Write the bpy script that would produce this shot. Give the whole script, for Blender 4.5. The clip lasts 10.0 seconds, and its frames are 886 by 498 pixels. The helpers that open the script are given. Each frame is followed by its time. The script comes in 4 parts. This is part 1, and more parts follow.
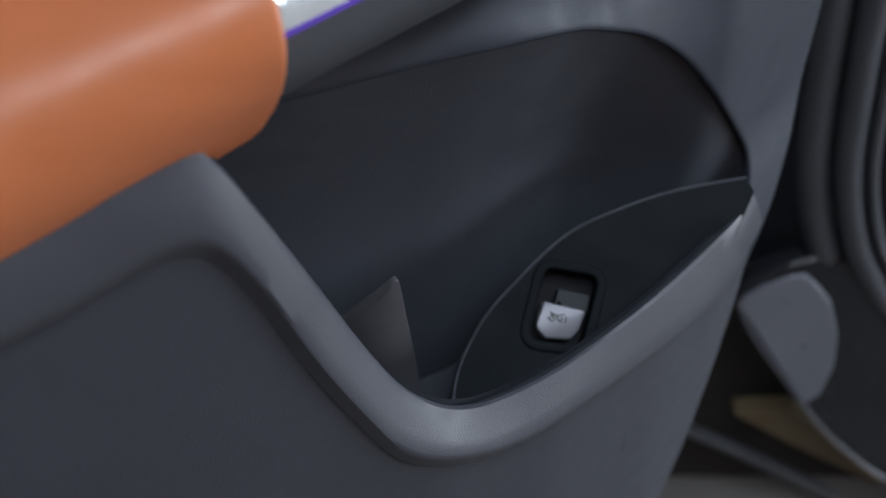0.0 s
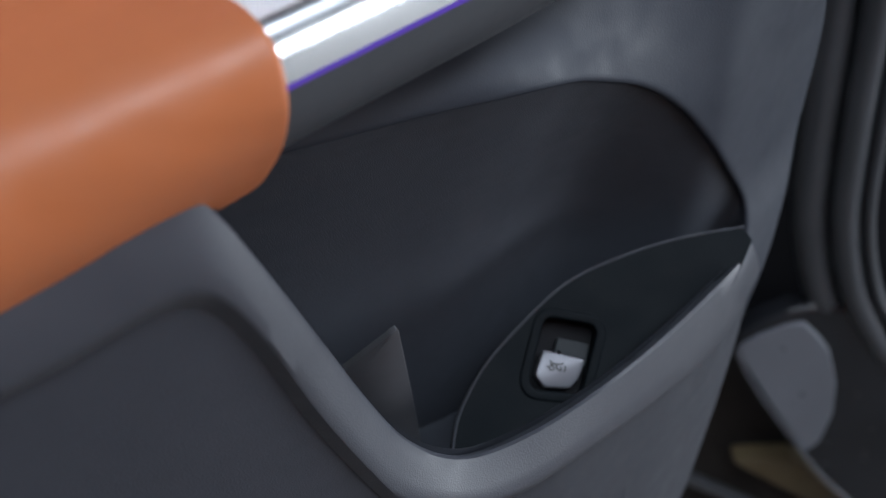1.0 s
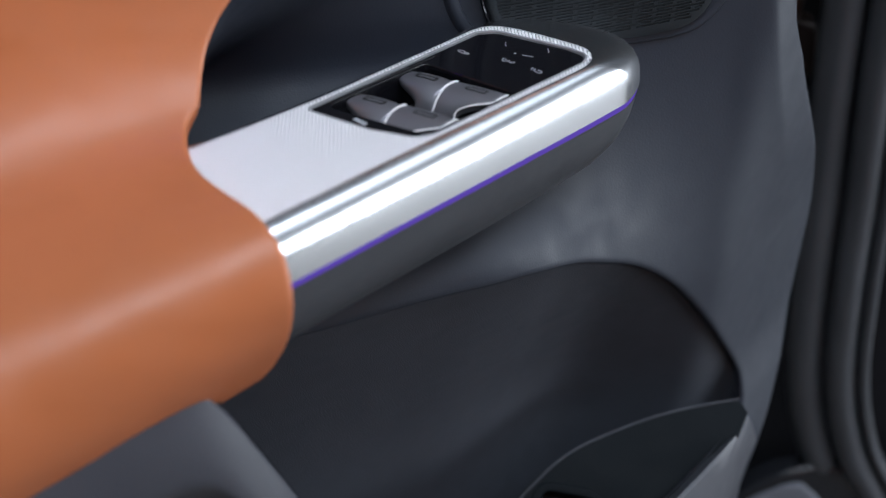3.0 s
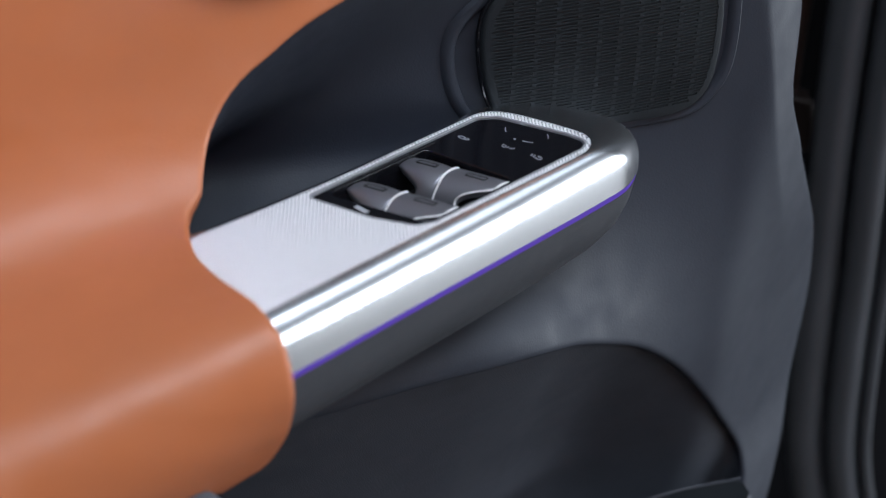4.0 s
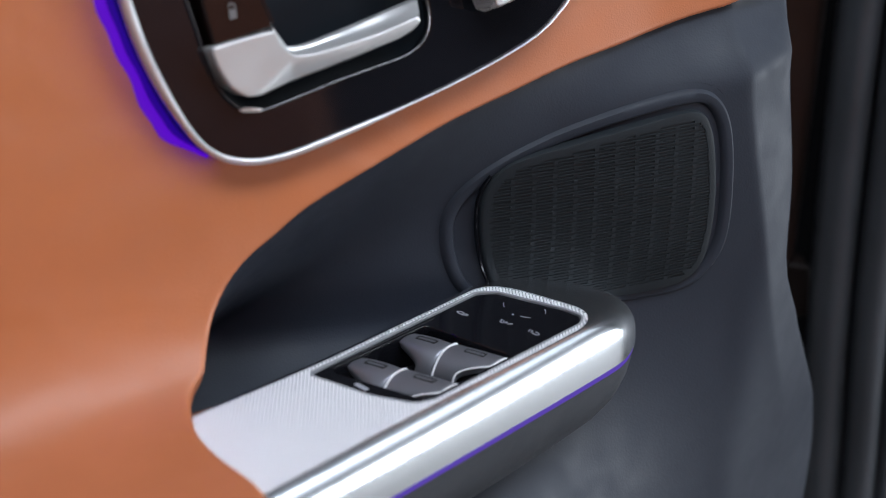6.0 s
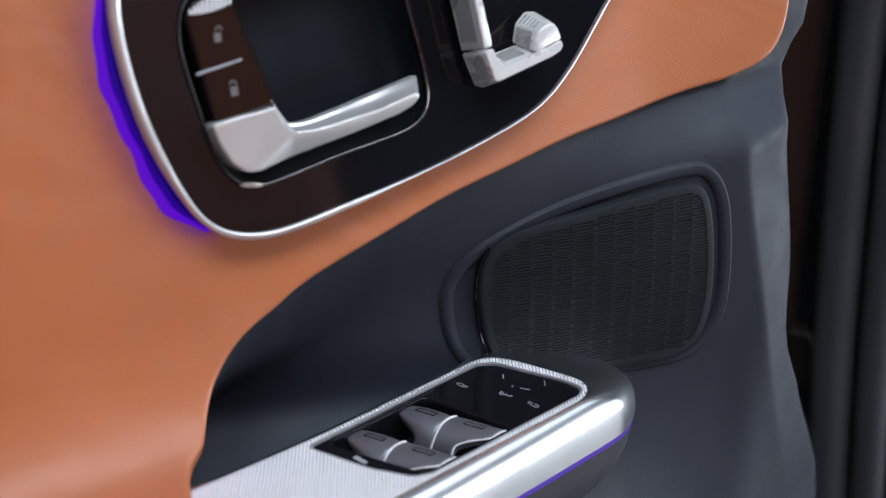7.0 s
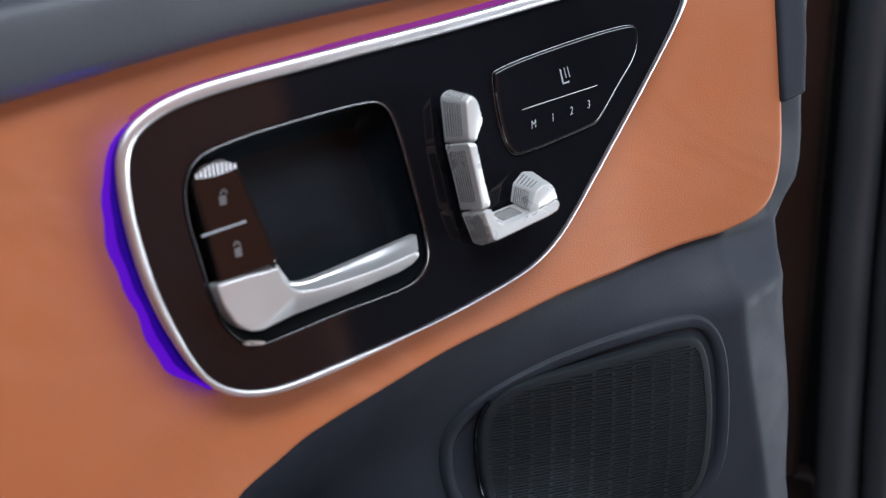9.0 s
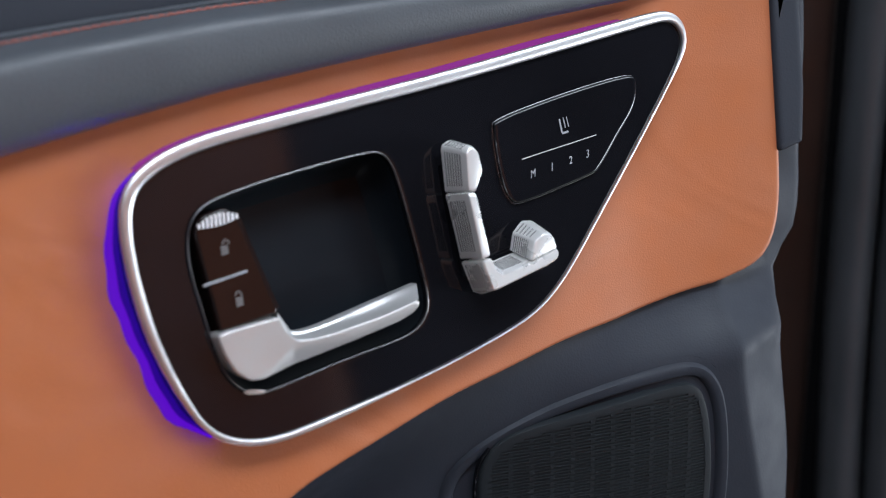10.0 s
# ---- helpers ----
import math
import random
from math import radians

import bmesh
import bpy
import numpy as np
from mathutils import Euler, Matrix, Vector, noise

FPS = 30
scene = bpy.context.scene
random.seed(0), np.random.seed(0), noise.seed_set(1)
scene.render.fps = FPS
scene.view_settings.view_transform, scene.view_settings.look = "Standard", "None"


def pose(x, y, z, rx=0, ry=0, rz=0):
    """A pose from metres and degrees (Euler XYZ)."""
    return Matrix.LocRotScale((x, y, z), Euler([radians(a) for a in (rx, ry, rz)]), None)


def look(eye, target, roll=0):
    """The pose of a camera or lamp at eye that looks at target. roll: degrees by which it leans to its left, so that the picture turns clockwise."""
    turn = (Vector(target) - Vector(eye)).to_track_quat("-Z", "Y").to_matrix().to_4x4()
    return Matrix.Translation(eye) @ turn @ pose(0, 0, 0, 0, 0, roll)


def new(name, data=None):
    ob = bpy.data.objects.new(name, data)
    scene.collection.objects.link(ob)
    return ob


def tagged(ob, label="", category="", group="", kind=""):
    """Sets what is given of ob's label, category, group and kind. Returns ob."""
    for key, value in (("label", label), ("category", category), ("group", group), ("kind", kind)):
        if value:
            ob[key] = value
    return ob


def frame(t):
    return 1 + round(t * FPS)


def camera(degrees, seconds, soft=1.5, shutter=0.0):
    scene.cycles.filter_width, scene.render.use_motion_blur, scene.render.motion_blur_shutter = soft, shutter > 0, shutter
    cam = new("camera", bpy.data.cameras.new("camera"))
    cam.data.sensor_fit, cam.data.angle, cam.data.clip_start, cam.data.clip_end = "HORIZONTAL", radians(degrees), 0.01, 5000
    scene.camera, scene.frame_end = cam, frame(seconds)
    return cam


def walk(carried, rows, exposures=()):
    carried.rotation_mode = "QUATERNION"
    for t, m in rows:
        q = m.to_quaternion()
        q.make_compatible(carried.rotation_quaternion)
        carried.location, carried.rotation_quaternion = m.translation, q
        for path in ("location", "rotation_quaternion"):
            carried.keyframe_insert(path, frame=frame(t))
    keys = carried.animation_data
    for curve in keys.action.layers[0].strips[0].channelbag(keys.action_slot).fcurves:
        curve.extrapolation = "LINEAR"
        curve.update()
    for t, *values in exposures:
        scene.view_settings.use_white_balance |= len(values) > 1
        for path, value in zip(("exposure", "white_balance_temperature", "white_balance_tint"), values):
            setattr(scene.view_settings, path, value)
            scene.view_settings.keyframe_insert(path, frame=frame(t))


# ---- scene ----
from mathutils import geometry

cam = camera(37.69, 10.0, soft=1.0)
PATH = [
    (0.0, pose(-0.3500, -0.4200, 1.0500, 47.589, 0, -27.297) @ pose(0, 0, 0, 0, 0, 0.171)),
    (0.5, pose(-0.3501, -0.4195, 1.0510, 48.361, 0, -27.383) @ pose(0, 0, 0, 0, 0, 0.095)),
    (1.0, pose(-0.3516, -0.4198, 1.0529, 49.613, 0, -27.487) @ pose(0, 0, 0, 0, 0, 0.213)),
    (1.5, pose(-0.3526, -0.4205, 1.0552, 51.185, 0, -27.587) @ pose(0, 0, 0, 0, 0, 0.192)),
    (2.0, pose(-0.3536, -0.4211, 1.0597, 53.345, 0, -27.666) @ pose(0, 0, 0, 0, 0, 0.093)),
    (3.5, pose(-0.3507, -0.4098, 1.0816, 56.671, 0, -27.917) @ pose(0, 0, 0, 0, 0, 0.343)),
    (4.0, pose(-0.3504, -0.4090, 1.0854, 58.259, 0, -27.930) @ pose(0, 0, 0, 0, 0, 0.286)),
    (4.5, pose(-0.3508, -0.4100, 1.0893, 59.920, 0, -27.910) @ pose(0, 0, 0, 0, 0, 0.265)),
    (5.0, pose(-0.3514, -0.4109, 1.0912, 61.651, 0, -27.882) @ pose(0, 0, 0, 0, 0, 0.051)),
    (5.5, pose(-0.3505, -0.4118, 1.0953, 63.396, 0, -27.773) @ pose(0, 0, 0, 0, 0, -0.017)),
    (7.0, pose(-0.3470, -0.4157, 1.1053, 67.611, 0, -27.307) @ pose(0, 0, 0, 0, 0, -0.255)),
    (7.5, pose(-0.3462, -0.4175, 1.1093, 68.973, 0, -27.158) @ pose(0, 0, 0, 0, 0, -0.291)),
    (8.0, pose(-0.3460, -0.4190, 1.1139, 70.333, 0, -27.077) @ pose(0, 0, 0, 0, 0, -0.327)),
    (8.5, pose(-0.3461, -0.4194, 1.1170, 71.671, 0, -27.083) @ pose(0, 0, 0, 0, 0, -0.288)),
    (9.0, pose(-0.3462, -0.4200, 1.1221, 72.982, 0, -27.073) @ pose(0, 0, 0, 0, 0, -0.278)),
    (9.5, pose(-0.3463, -0.4204, 1.1274, 73.910, 0, -27.071) @ pose(0, 0, 0, 0, 0, -0.312)),
    (10.0, pose(-0.3477, -0.4212, 1.1289, 74.518, 0, -27.165) @ pose(0, 0, 0, 0, 0, -0.135)),
]
walk(cam, PATH)
cam.data.dof.use_dof = True
cam.data.dof.focus_distance = 0.605
cam.data.dof.aperture_fstop = 5.6

# ---- world and light ----
world = bpy.data.worlds.new("world")
scene.world = world
world.use_nodes = True
world.node_tree.nodes["Background"].inputs[0].default_value = (0.62, 0.70, 0.90, 1)
world.node_tree.nodes["Background"].inputs[1].default_value = 0.25
scene.view_settings.exposure = 0.65


def area(name, where, target, sx, sy, watts, colour):
    lamp = bpy.data.lights.new(name, "AREA")
    lamp.shape, lamp.size, lamp.size_y, lamp.energy, lamp.color = "RECTANGLE", sx, sy, watts, colour
    ob = new(name, lamp)
    ob.matrix_world = look(where, target)
    return ob


for lamp_x, lamp_y, sx, sy, watts in ((2.5, -0.9, 1.7, 3.4, 16), (1.4, 4.2, 3.4, 1.0, 150), (0.3, -1.15, 3.4, 0.9, 60), (-2.6, -0.8, 0.7, 3.4, 5)):
    area("ceiling_lamp", (lamp_x, lamp_y, 2.95), (lamp_x, lamp_y, 0.0), sx, sy, watts, (0.78, 0.88, 1.0))
# unseen area light, added for the rail's white band and the front facet
area("added_side_lamp", (2.6, -1.35, 0.72), (-0.1, 0.0, 0.75), 2.2, 0.6, 52, (0.85, 0.92, 1.0))


# ---- materials ----
def mat(name, colour, rough=0.5, metal=0.0, grain=0.0, grain_scale=900.0, mottling=0.06, mottling_scale=14.0,
        rough_var=0.08, coat=0.0, cells=False, spec=0.5, bump_distance=0.0006, waves=0.0):
    """Principled surface with large mottling, fine grain relief and uneven gloss."""
    m = bpy.data.materials.new(name)
    m.use_nodes = True
    nt = m.node_tree
    p = nt.nodes["Principled BSDF"]
    p.inputs["Metallic"].default_value = metal
    p.inputs["Coat Weight"].default_value = coat
    p.inputs["Coat Roughness"].default_value = 0.04
    p.inputs["Specular IOR Level"].default_value = spec
    tc = nt.nodes.new("ShaderNodeTexCoord")
    big = nt.nodes.new("ShaderNodeTexNoise")
    big.inputs["Scale"].default_value = mottling_scale
    big.inputs["Detail"].default_value = 4
    nt.links.new(tc.outputs["Object"], big.inputs["Vector"])
    ramp = nt.nodes.new("ShaderNodeMapRange")
    ramp.inputs["From Min"].default_value, ramp.inputs["From Max"].default_value = 0.3, 0.7
    ramp.inputs["To Min"].default_value, ramp.inputs["To Max"].default_value = 1 - mottling, 1 + mottling
    nt.links.new(big.outputs["Fac"], ramp.inputs["Value"])
    mul = nt.nodes.new("ShaderNodeVectorMath")
    mul.operation = "SCALE"
    mul.inputs[0].default_value = colour
    nt.links.new(ramp.outputs["Result"], mul.inputs["Scale"])
    nt.links.new(mul.outputs["Vector"], p.inputs["Base Color"])
    fine = nt.nodes.new("ShaderNodeTexNoise")
    fine.inputs["Scale"].default_value = 60
    fine.inputs["Detail"].default_value = 6
    nt.links.new(tc.outputs["Object"], fine.inputs["Vector"])
    rr = nt.nodes.new("ShaderNodeMapRange")
    rr.inputs["From Min"].default_value, rr.inputs["From Max"].default_value = 0.3, 0.7
    rr.inputs["To Min"].default_value, rr.inputs["To Max"].default_value = max(0.02, rough - rough_var), min(1, rough + rough_var)
    nt.links.new(fine.outputs["Fac"], rr.inputs["Value"])
    nt.links.new(rr.outputs["Result"], p.inputs["Roughness"])
    if grain:
        if cells:
            tex = nt.nodes.new("ShaderNodeTexVoronoi")
            tex.feature = "SMOOTH_F1"
            tex.inputs["Scale"].default_value = grain_scale
            out = tex.outputs["Distance"]
        else:
            tex = nt.nodes.new("ShaderNodeTexNoise")
            tex.inputs["Scale"].default_value = grain_scale
            tex.inputs["Detail"].default_value = 3
            out = tex.outputs["Fac"]
        nt.links.new(tc.outputs["Object"], tex.inputs["Vector"])
        b = nt.nodes.new("ShaderNodeBump")
        b.inputs["Strength"].default_value = grain
        b.inputs["Distance"].default_value = bump_distance
        nt.links.new(out, b.inputs["Height"])
        nt.links.new(b.outputs["Normal"], p.inputs["Normal"])
        if waves:
            soft_ = nt.nodes.new("ShaderNodeTexNoise")
            soft_.inputs["Scale"].default_value = 13
            soft_.inputs["Distortion"].default_value = 1.2
            stretch = nt.nodes.new("ShaderNodeMapping")
            stretch.inputs["Scale"].default_value = (0.7, 1.0, 1.3)
            stretch.inputs["Rotation"].default_value = (0, radians(-18), 0)
            nt.links.new(tc.outputs["Object"], stretch.inputs["Vector"])
            nt.links.new(stretch.outputs["Vector"], soft_.inputs["Vector"])
            b2 = nt.nodes.new("ShaderNodeBump")
            b2.inputs["Strength"].default_value = waves
            b2.inputs["Distance"].default_value = 0.004
            nt.links.new(soft_.outputs["Fac"], b2.inputs["Height"])
            nt.links.new(b2.outputs["Normal"], b.inputs["Normal"])
    return m


def glow(name, colour, strength):
    m = bpy.data.materials.new(name)
    m.use_nodes = True
    p = m.node_tree.nodes["Principled BSDF"]
    p.inputs["Base Color"].default_value = (0.01, 0.01, 0.015, 1)
    p.inputs["Specular IOR Level"].default_value, p.inputs["Roughness"].default_value = 0.0, 1.0
    p.inputs["Emission Color"].default_value = (*colour, 1)
    p.inputs["Emission Strength"].default_value = strength
    return m


TAN = mat("tan_leather", (0.43, 0.133, 0.051), 0.43, spec=0.48, grain=0.22, grain_scale=1500, cells=True, mottling=0.05, bump_distance=0.0003, waves=0.42)
SOFT = mat("soft_black_trim", (0.0235, 0.0275, 0.038), 0.58, spec=0.28, grain=0.13, grain_scale=1100, cells=True, bump_distance=0.0004)
# lighter copy of the wall's plastic: light on the upturned lip is in its colour
LIPLIT = mat("lit_lip_plastic", (0.047, 0.050, 0.061), 0.48, grain=0.3, grain_scale=1300, cells=True, bump_distance=0.0004)
LOWER = mat("grained_plastic", (0.033, 0.036, 0.046), 0.54, grain=0.3, grain_scale=1300, cells=True, bump_distance=0.0004)
SHELL = mat("shell_plastic", (0.040, 0.043, 0.050), 0.48, grain=0.2, grain_scale=1300, cells=True, bump_distance=0.0003)
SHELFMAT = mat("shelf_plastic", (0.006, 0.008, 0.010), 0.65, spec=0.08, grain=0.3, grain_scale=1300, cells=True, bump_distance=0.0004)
LINER = mat("pocket_plastic", (0.040, 0.044, 0.055), 0.6, spec=0.3, grain=0.3, grain_scale=1300, cells=True, bump_distance=0.0004)
BELT = mat("belt_leather", (0.070, 0.077, 0.088), 0.45, grain=0.3, grain_scale=1200, cells=True, bump_distance=0.0004)
THREAD = mat("red_thread", (0.42, 0.14, 0.11), 0.7)
GLOSS = mat("piano_black", (0.006, 0.006, 0.008), 0.075, rough_var=0.01, spec=0.6, mottling=0.2)
BROWN = mat("gloss_brown", (0.014, 0.007, 0.006), 0.12, rough_var=0.02, spec=0.5, mottling=0.2)
BOWL = mat("recess_black", (0.008, 0.011, 0.015), 0.36, rough_var=0.04, spec=0.22)
CHROME = mat("satin_chrome", (0.84, 0.84, 0.86), 0.36, metal=1.0, rough_var=0.015, mottling=0.02)
RAIL = mat("rail_chrome", (0.77, 0.79, 0.82), 0.24, metal=1.0, rough_var=0.015, mottling=0.02)
ICON = mat("dim_print", (0.15, 0.14, 0.14), 0.5, mottling=0.02)
SILVER = mat("satin_silver", (0.84, 0.825, 0.815), 0.30, metal=0.5, rough_var=0.05, grain=0.05, grain_scale=3000, mottling=0.03)
PALE = mat("silver_paint", (0.17, 0.17, 0.19), 0.45, metal=0.35, rough_var=0.06, grain=0.05, grain_scale=4000, mottling=0.03)
SWITCH = mat("switch_silver", (0.20, 0.20, 0.225), 0.34, metal=0.6, rough_var=0.05, mottling=0.03)
HANDLEMAT = mat("satin_handle", (0.66, 0.65, 0.645), 0.34, metal=0.65, rough_var=0.05, grain=0.05, grain_scale=3000, mottling=0.03)
LITEND = mat("lit_end_plastic", (0.056, 0.056, 0.063), 0.6, mottling=0.15)
GRILLE = mat("grille_plastic", (0.012, 0.0155, 0.019), 0.6, spec=0.3, grain=0.2, grain_scale=1500, mottling=0.08)
GROOVESHADE = mat("groove_shade_grey", (0.15, 0.145, 0.145), 0.40, metal=0.4, mottling=0.03)
RIMMETAL = mat("dark_rim", (0.14, 0.135, 0.14), 0.3, metal=0.8)
PLATE = mat("pale_silver", (0.90, 0.89, 0.91), 0.42, metal=0.1, mottling=0.03)
PLATEBASE = mat("groove_grey", (0.30, 0.30, 0.32), 0.4, metal=0.2, mottling=0.03)
SILLDARK = mat("dark_gloss_sill", (0.012, 0.013, 0.016), 0.2, mottling=0.2)
SILLSHEEN = mat("sill_sheen_grey", (0.15, 0.16, 0.185), 0.35, metal=0.3, grain=0.1, grain_scale=300)
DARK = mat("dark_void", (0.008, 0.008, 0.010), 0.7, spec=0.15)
RUBBER = mat("rubber_seal", (0.046, 0.049, 0.056), 0.38, grain=0.2, grain_scale=700, mottling=0.15)
PAINT = mat("grey_paint", (0.10, 0.11, 0.13), 0.16, rough_var=0.05, coat=0.6, mottling=0.1)
BROWNBODY = mat("dull_brown", (0.024, 0.014, 0.012), 0.4, mottling=0.3)
CARPET = mat("dark_carpet", (0.022, 0.019, 0.017), 0.95, grain=0.8, grain_scale=500, mottling=0.3)
YELLOWISH = mat("dull_yellowish", (0.13, 0.10, 0.052), 0.6, mottling=0.2)
GREYPRINT = mat("grey_print", (0.34, 0.35, 0.38), 0.5, mottling=0.02)
BLACKPRINT = mat("black_print", (0.01, 0.01, 0.01), 0.5, mottling=0.02)
WALLPAINT = mat("wall_paint", (0.36, 0.37, 0.40), 0.8, grain=0.2, grain_scale=60)
FLOOR = mat("floor_concrete", (0.13, 0.12, 0.112), 0.6, grain=0.3, grain_scale=80, mottling=0.2, mottling_scale=3)
VIOLET = glow("violet_light", (0.03, 0.0, 1.0), 13.0)
VIOLETTOP = glow("violet_light_upper", (0.18, 0.0, 1.0), 1.5)
MAGENTASPILL = glow("magenta_spill", (0.50, 0.05, 0.50), 0.32)
# emissive bands that stand in for violet spill beside the frame
VIOLETSPILL = glow("violet_spill_guide", (0.19, 0.004, 1.0), 0.34)
VIOLETSPILLDIM = glow("violet_spill_dim", (0.10, 0.0, 1.0), 0.12)
VIOLETLINE = glow("violet_line", (0.12, 0.06, 0.50), 0.5)


# ---- helpers for shapes ----
def smooth(ctrl, n=8, closed=True):
    """Catmull-Rom curve through the control points."""
    P = [np.array(p, float) for p in ctrl]
    k, out = len(P), []
    for i in range(k if closed else k - 1):
        if closed:
            a, b, c, d = P[i - 1], P[i], P[(i + 1) % k], P[(i + 2) % k]
        else:
            a, b, c, d = P[max(i - 1, 0)], P[i], P[i + 1], P[min(i + 2, k - 1)]
        for j in range(n):
            t = j / n
            out.append(0.5 * ((2 * b) + (c - a) * t + (2 * a - 5 * b + 4 * c - d) * t * t + (3 * b - a - 3 * c + d) * t ** 3))
    if not closed:
        out.append(P[-1])
    return np.array(out)


def rounded(ctrl, radius, n=5):
    """Polygon with rounded corners; radius one number or one a corner."""
    P = [np.array(p, float) for p in ctrl]
    k, out = len(P), []
    for i in range(k):
        r = radius[i] if isinstance(radius, (list, tuple)) else radius
        a, b, c = P[i - 1], P[i], P[(i + 1) % k]
        u, v = (a - b) / np.linalg.norm(a - b), (c - b) / np.linalg.norm(c - b)
        half = math.acos(max(-1, min(1, float(u @ v)))) / 2
        cut = min(r / math.tan(half), 0.48 * np.linalg.norm(a - b), 0.48 * np.linalg.norm(c - b))
        for j in range(n + 1):
            t = j / n
            out.append((1 - t) ** 2 * (b + u * cut) + 2 * t * (1 - t) * b + t * t * (b + v * cut))
    return np.array(out)


def fair(line, passes, closed=False):
    """The line with its small kinks evened out."""
    L = np.array(line, float)
    for _ in range(passes):
        M = (np.roll(L, 1, 0) + 2 * L + np.roll(L, -1, 0)) / 4
        if not closed:
            M[0], M[-1] = L[0], L[-1]
        L = M
    return L


def resample(line, step, closed=True):
    L = np.vstack([line, line[:1]]) if closed else np.array(line)
    d = np.r_[0, np.cumsum(np.linalg.norm(np.diff(L, axis=0), axis=1))]
    n = max(4, int(round(d[-1] / step)))
    s = np.linspace(0, d[-1], n + 1)
    out = np.stack([np.interp(s, d, L[:, i]) for i in range(L.shape[1])], 1)
    return out[:-1] if closed else out


def ccw(o):
    o = np.array(o, float)
    x, y = o[:, 0], o[:, 1]
    return o if (x * np.roll(y, -1) - y * np.roll(x, -1)).sum() > 0 else o[::-1]


def offset(o, d):
    """The closed outline (anticlockwise) moved outwards by d."""
    t = np.roll(o, -1, 0) - np.roll(o, 1, 0)
    t /= np.linalg.norm(t, axis=1)[:, None] + 1e-12
    return o + d * np.stack([t[:, 1], -t[:, 0]], 1)


def inside(pts, o):
    x, y = pts[:, 0], pts[:, 1]
    res = np.zeros(len(pts), bool)
    for (x0, y0), (x1, y1) in zip(o, np.roll(o, -1, 0)):
        if y0 != y1:
            res ^= ((y0 > y) != (y1 > y)) & (x < (x1 - x0) * (y - y0) / (y1 - y0) + x0)
    return res


def fill(bm, outline, holes, fn, step, d=0.0, creases=()):
    """A sheet of triangles inside the outline and outside the holes, laid by fn(u, v, d), with finer points along the creases."""
    loops = [outline, *holes]
    lo, hi = outline.min(0), outline.max(0)
    gx, gy = np.meshgrid(np.arange(lo[0] + step / 2, hi[0], step), np.arange(lo[1] + step / 2, hi[1], step * 0.87))
    gx[1::2] += step / 2
    g = np.stack([gx.ravel(), gy.ravel()], 1)
    if len(g):
        keep = inside(g, outline)
        for h in holes:
            keep &= ~inside(g, h)
        g = g[keep]
    if len(g):
        edge = np.vstack([resample(l, step * 0.5) for l in loops])
        near = np.array([((edge - q) ** 2).sum(1).min() for q in g])
        g = g[near > (0.45 * step) ** 2]
    if len(creases):
        c = np.array(creases)
        g = g[np.array([((c - q) ** 2).sum(1).min() for q in g]) > (0.4 * step) ** 2]
        c = c[inside(c, offset(outline, -0.002))]
        for h in holes:
            c = c[~inside(c, offset(h, 0.002))]
        g = np.vstack([g, c])
    co, ed = [], []
    for l in loops:
        n0 = len(co)
        co += [Vector(p) for p in l]
        ed += [(n0 + i, n0 + (i + 1) % len(l)) for i in range(len(l))]
    co += [Vector(p) for p in g]
    out = geometry.delaunay_2d_cdt(co, ed, [], 0, 1e-7)
    pts = np.array([tuple(v) for v in out[0]])
    tri = np.array([tuple(f) for f in out[2]])
    mid = pts[tri].mean(1)
    keep = inside(mid, outline)
    for h in holes:
        keep &= ~inside(mid, h)
    vs = [bm.verts.new(fn(p[0], p[1], d)) for p in pts]
    for f in tri[keep]:
        try:
            bm.faces.new([vs[i] for i in f])
        except ValueError:
            pass


def wall(bm, loops, closed=True):
    """Quads between rows of points in space."""
    rows = [[bm.verts.new(Vector(p)) for p in l] for l in loops]
    n = len(rows[0])
    for a, b in zip(rows, rows[1:]):
        for i in range(n if closed else n - 1):
            j = (i + 1) % n
            try:
                bm.faces.new((a[i], a[j], b[j], b[i]))
            except ValueError:
                pass
    return rows


def slab(outline, fn, r=0.001, depth=0.004, step=0.01, holes=(), rings=3, top=0.0, bm=None, hole_depth=None, back=False, creases=()):
    """A plate with rounded edges: face at height top, edge rounded by r, walls down by depth."""
    bm = bm or bmesh.new()
    o = ccw(outline)
    hs = [ccw(h) for h in holes]
    e = min(0.0015, r)
    fill(bm, offset(o, -r - e), [offset(h, r + e) for h in hs], fn, step, top, creases)
    for l, sign, dep in [(o, 1, depth)] + [(h, -1, hole_depth or depth) for h in hs]:
        rows = [[fn(p[0], p[1], top) for p in offset(l, sign * (-r - e))]]
        for i in range(rings + 1):
            a = i / rings * math.pi / 2
            ring = offset(l, sign * (-r + r * math.sin(a)))
            rows.append([fn(p[0], p[1], top - r * (1 - math.cos(a))) for p in ring])
        rows.append([fn(p[0], p[1], top - dep) for p in l])
        wall(bm, rows)
    if back:
        fill(bm, o, hs, fn, step, top - depth)
    bmesh.ops.remove_doubles(bm, verts=bm.verts, dist=1e-6)
    return bm


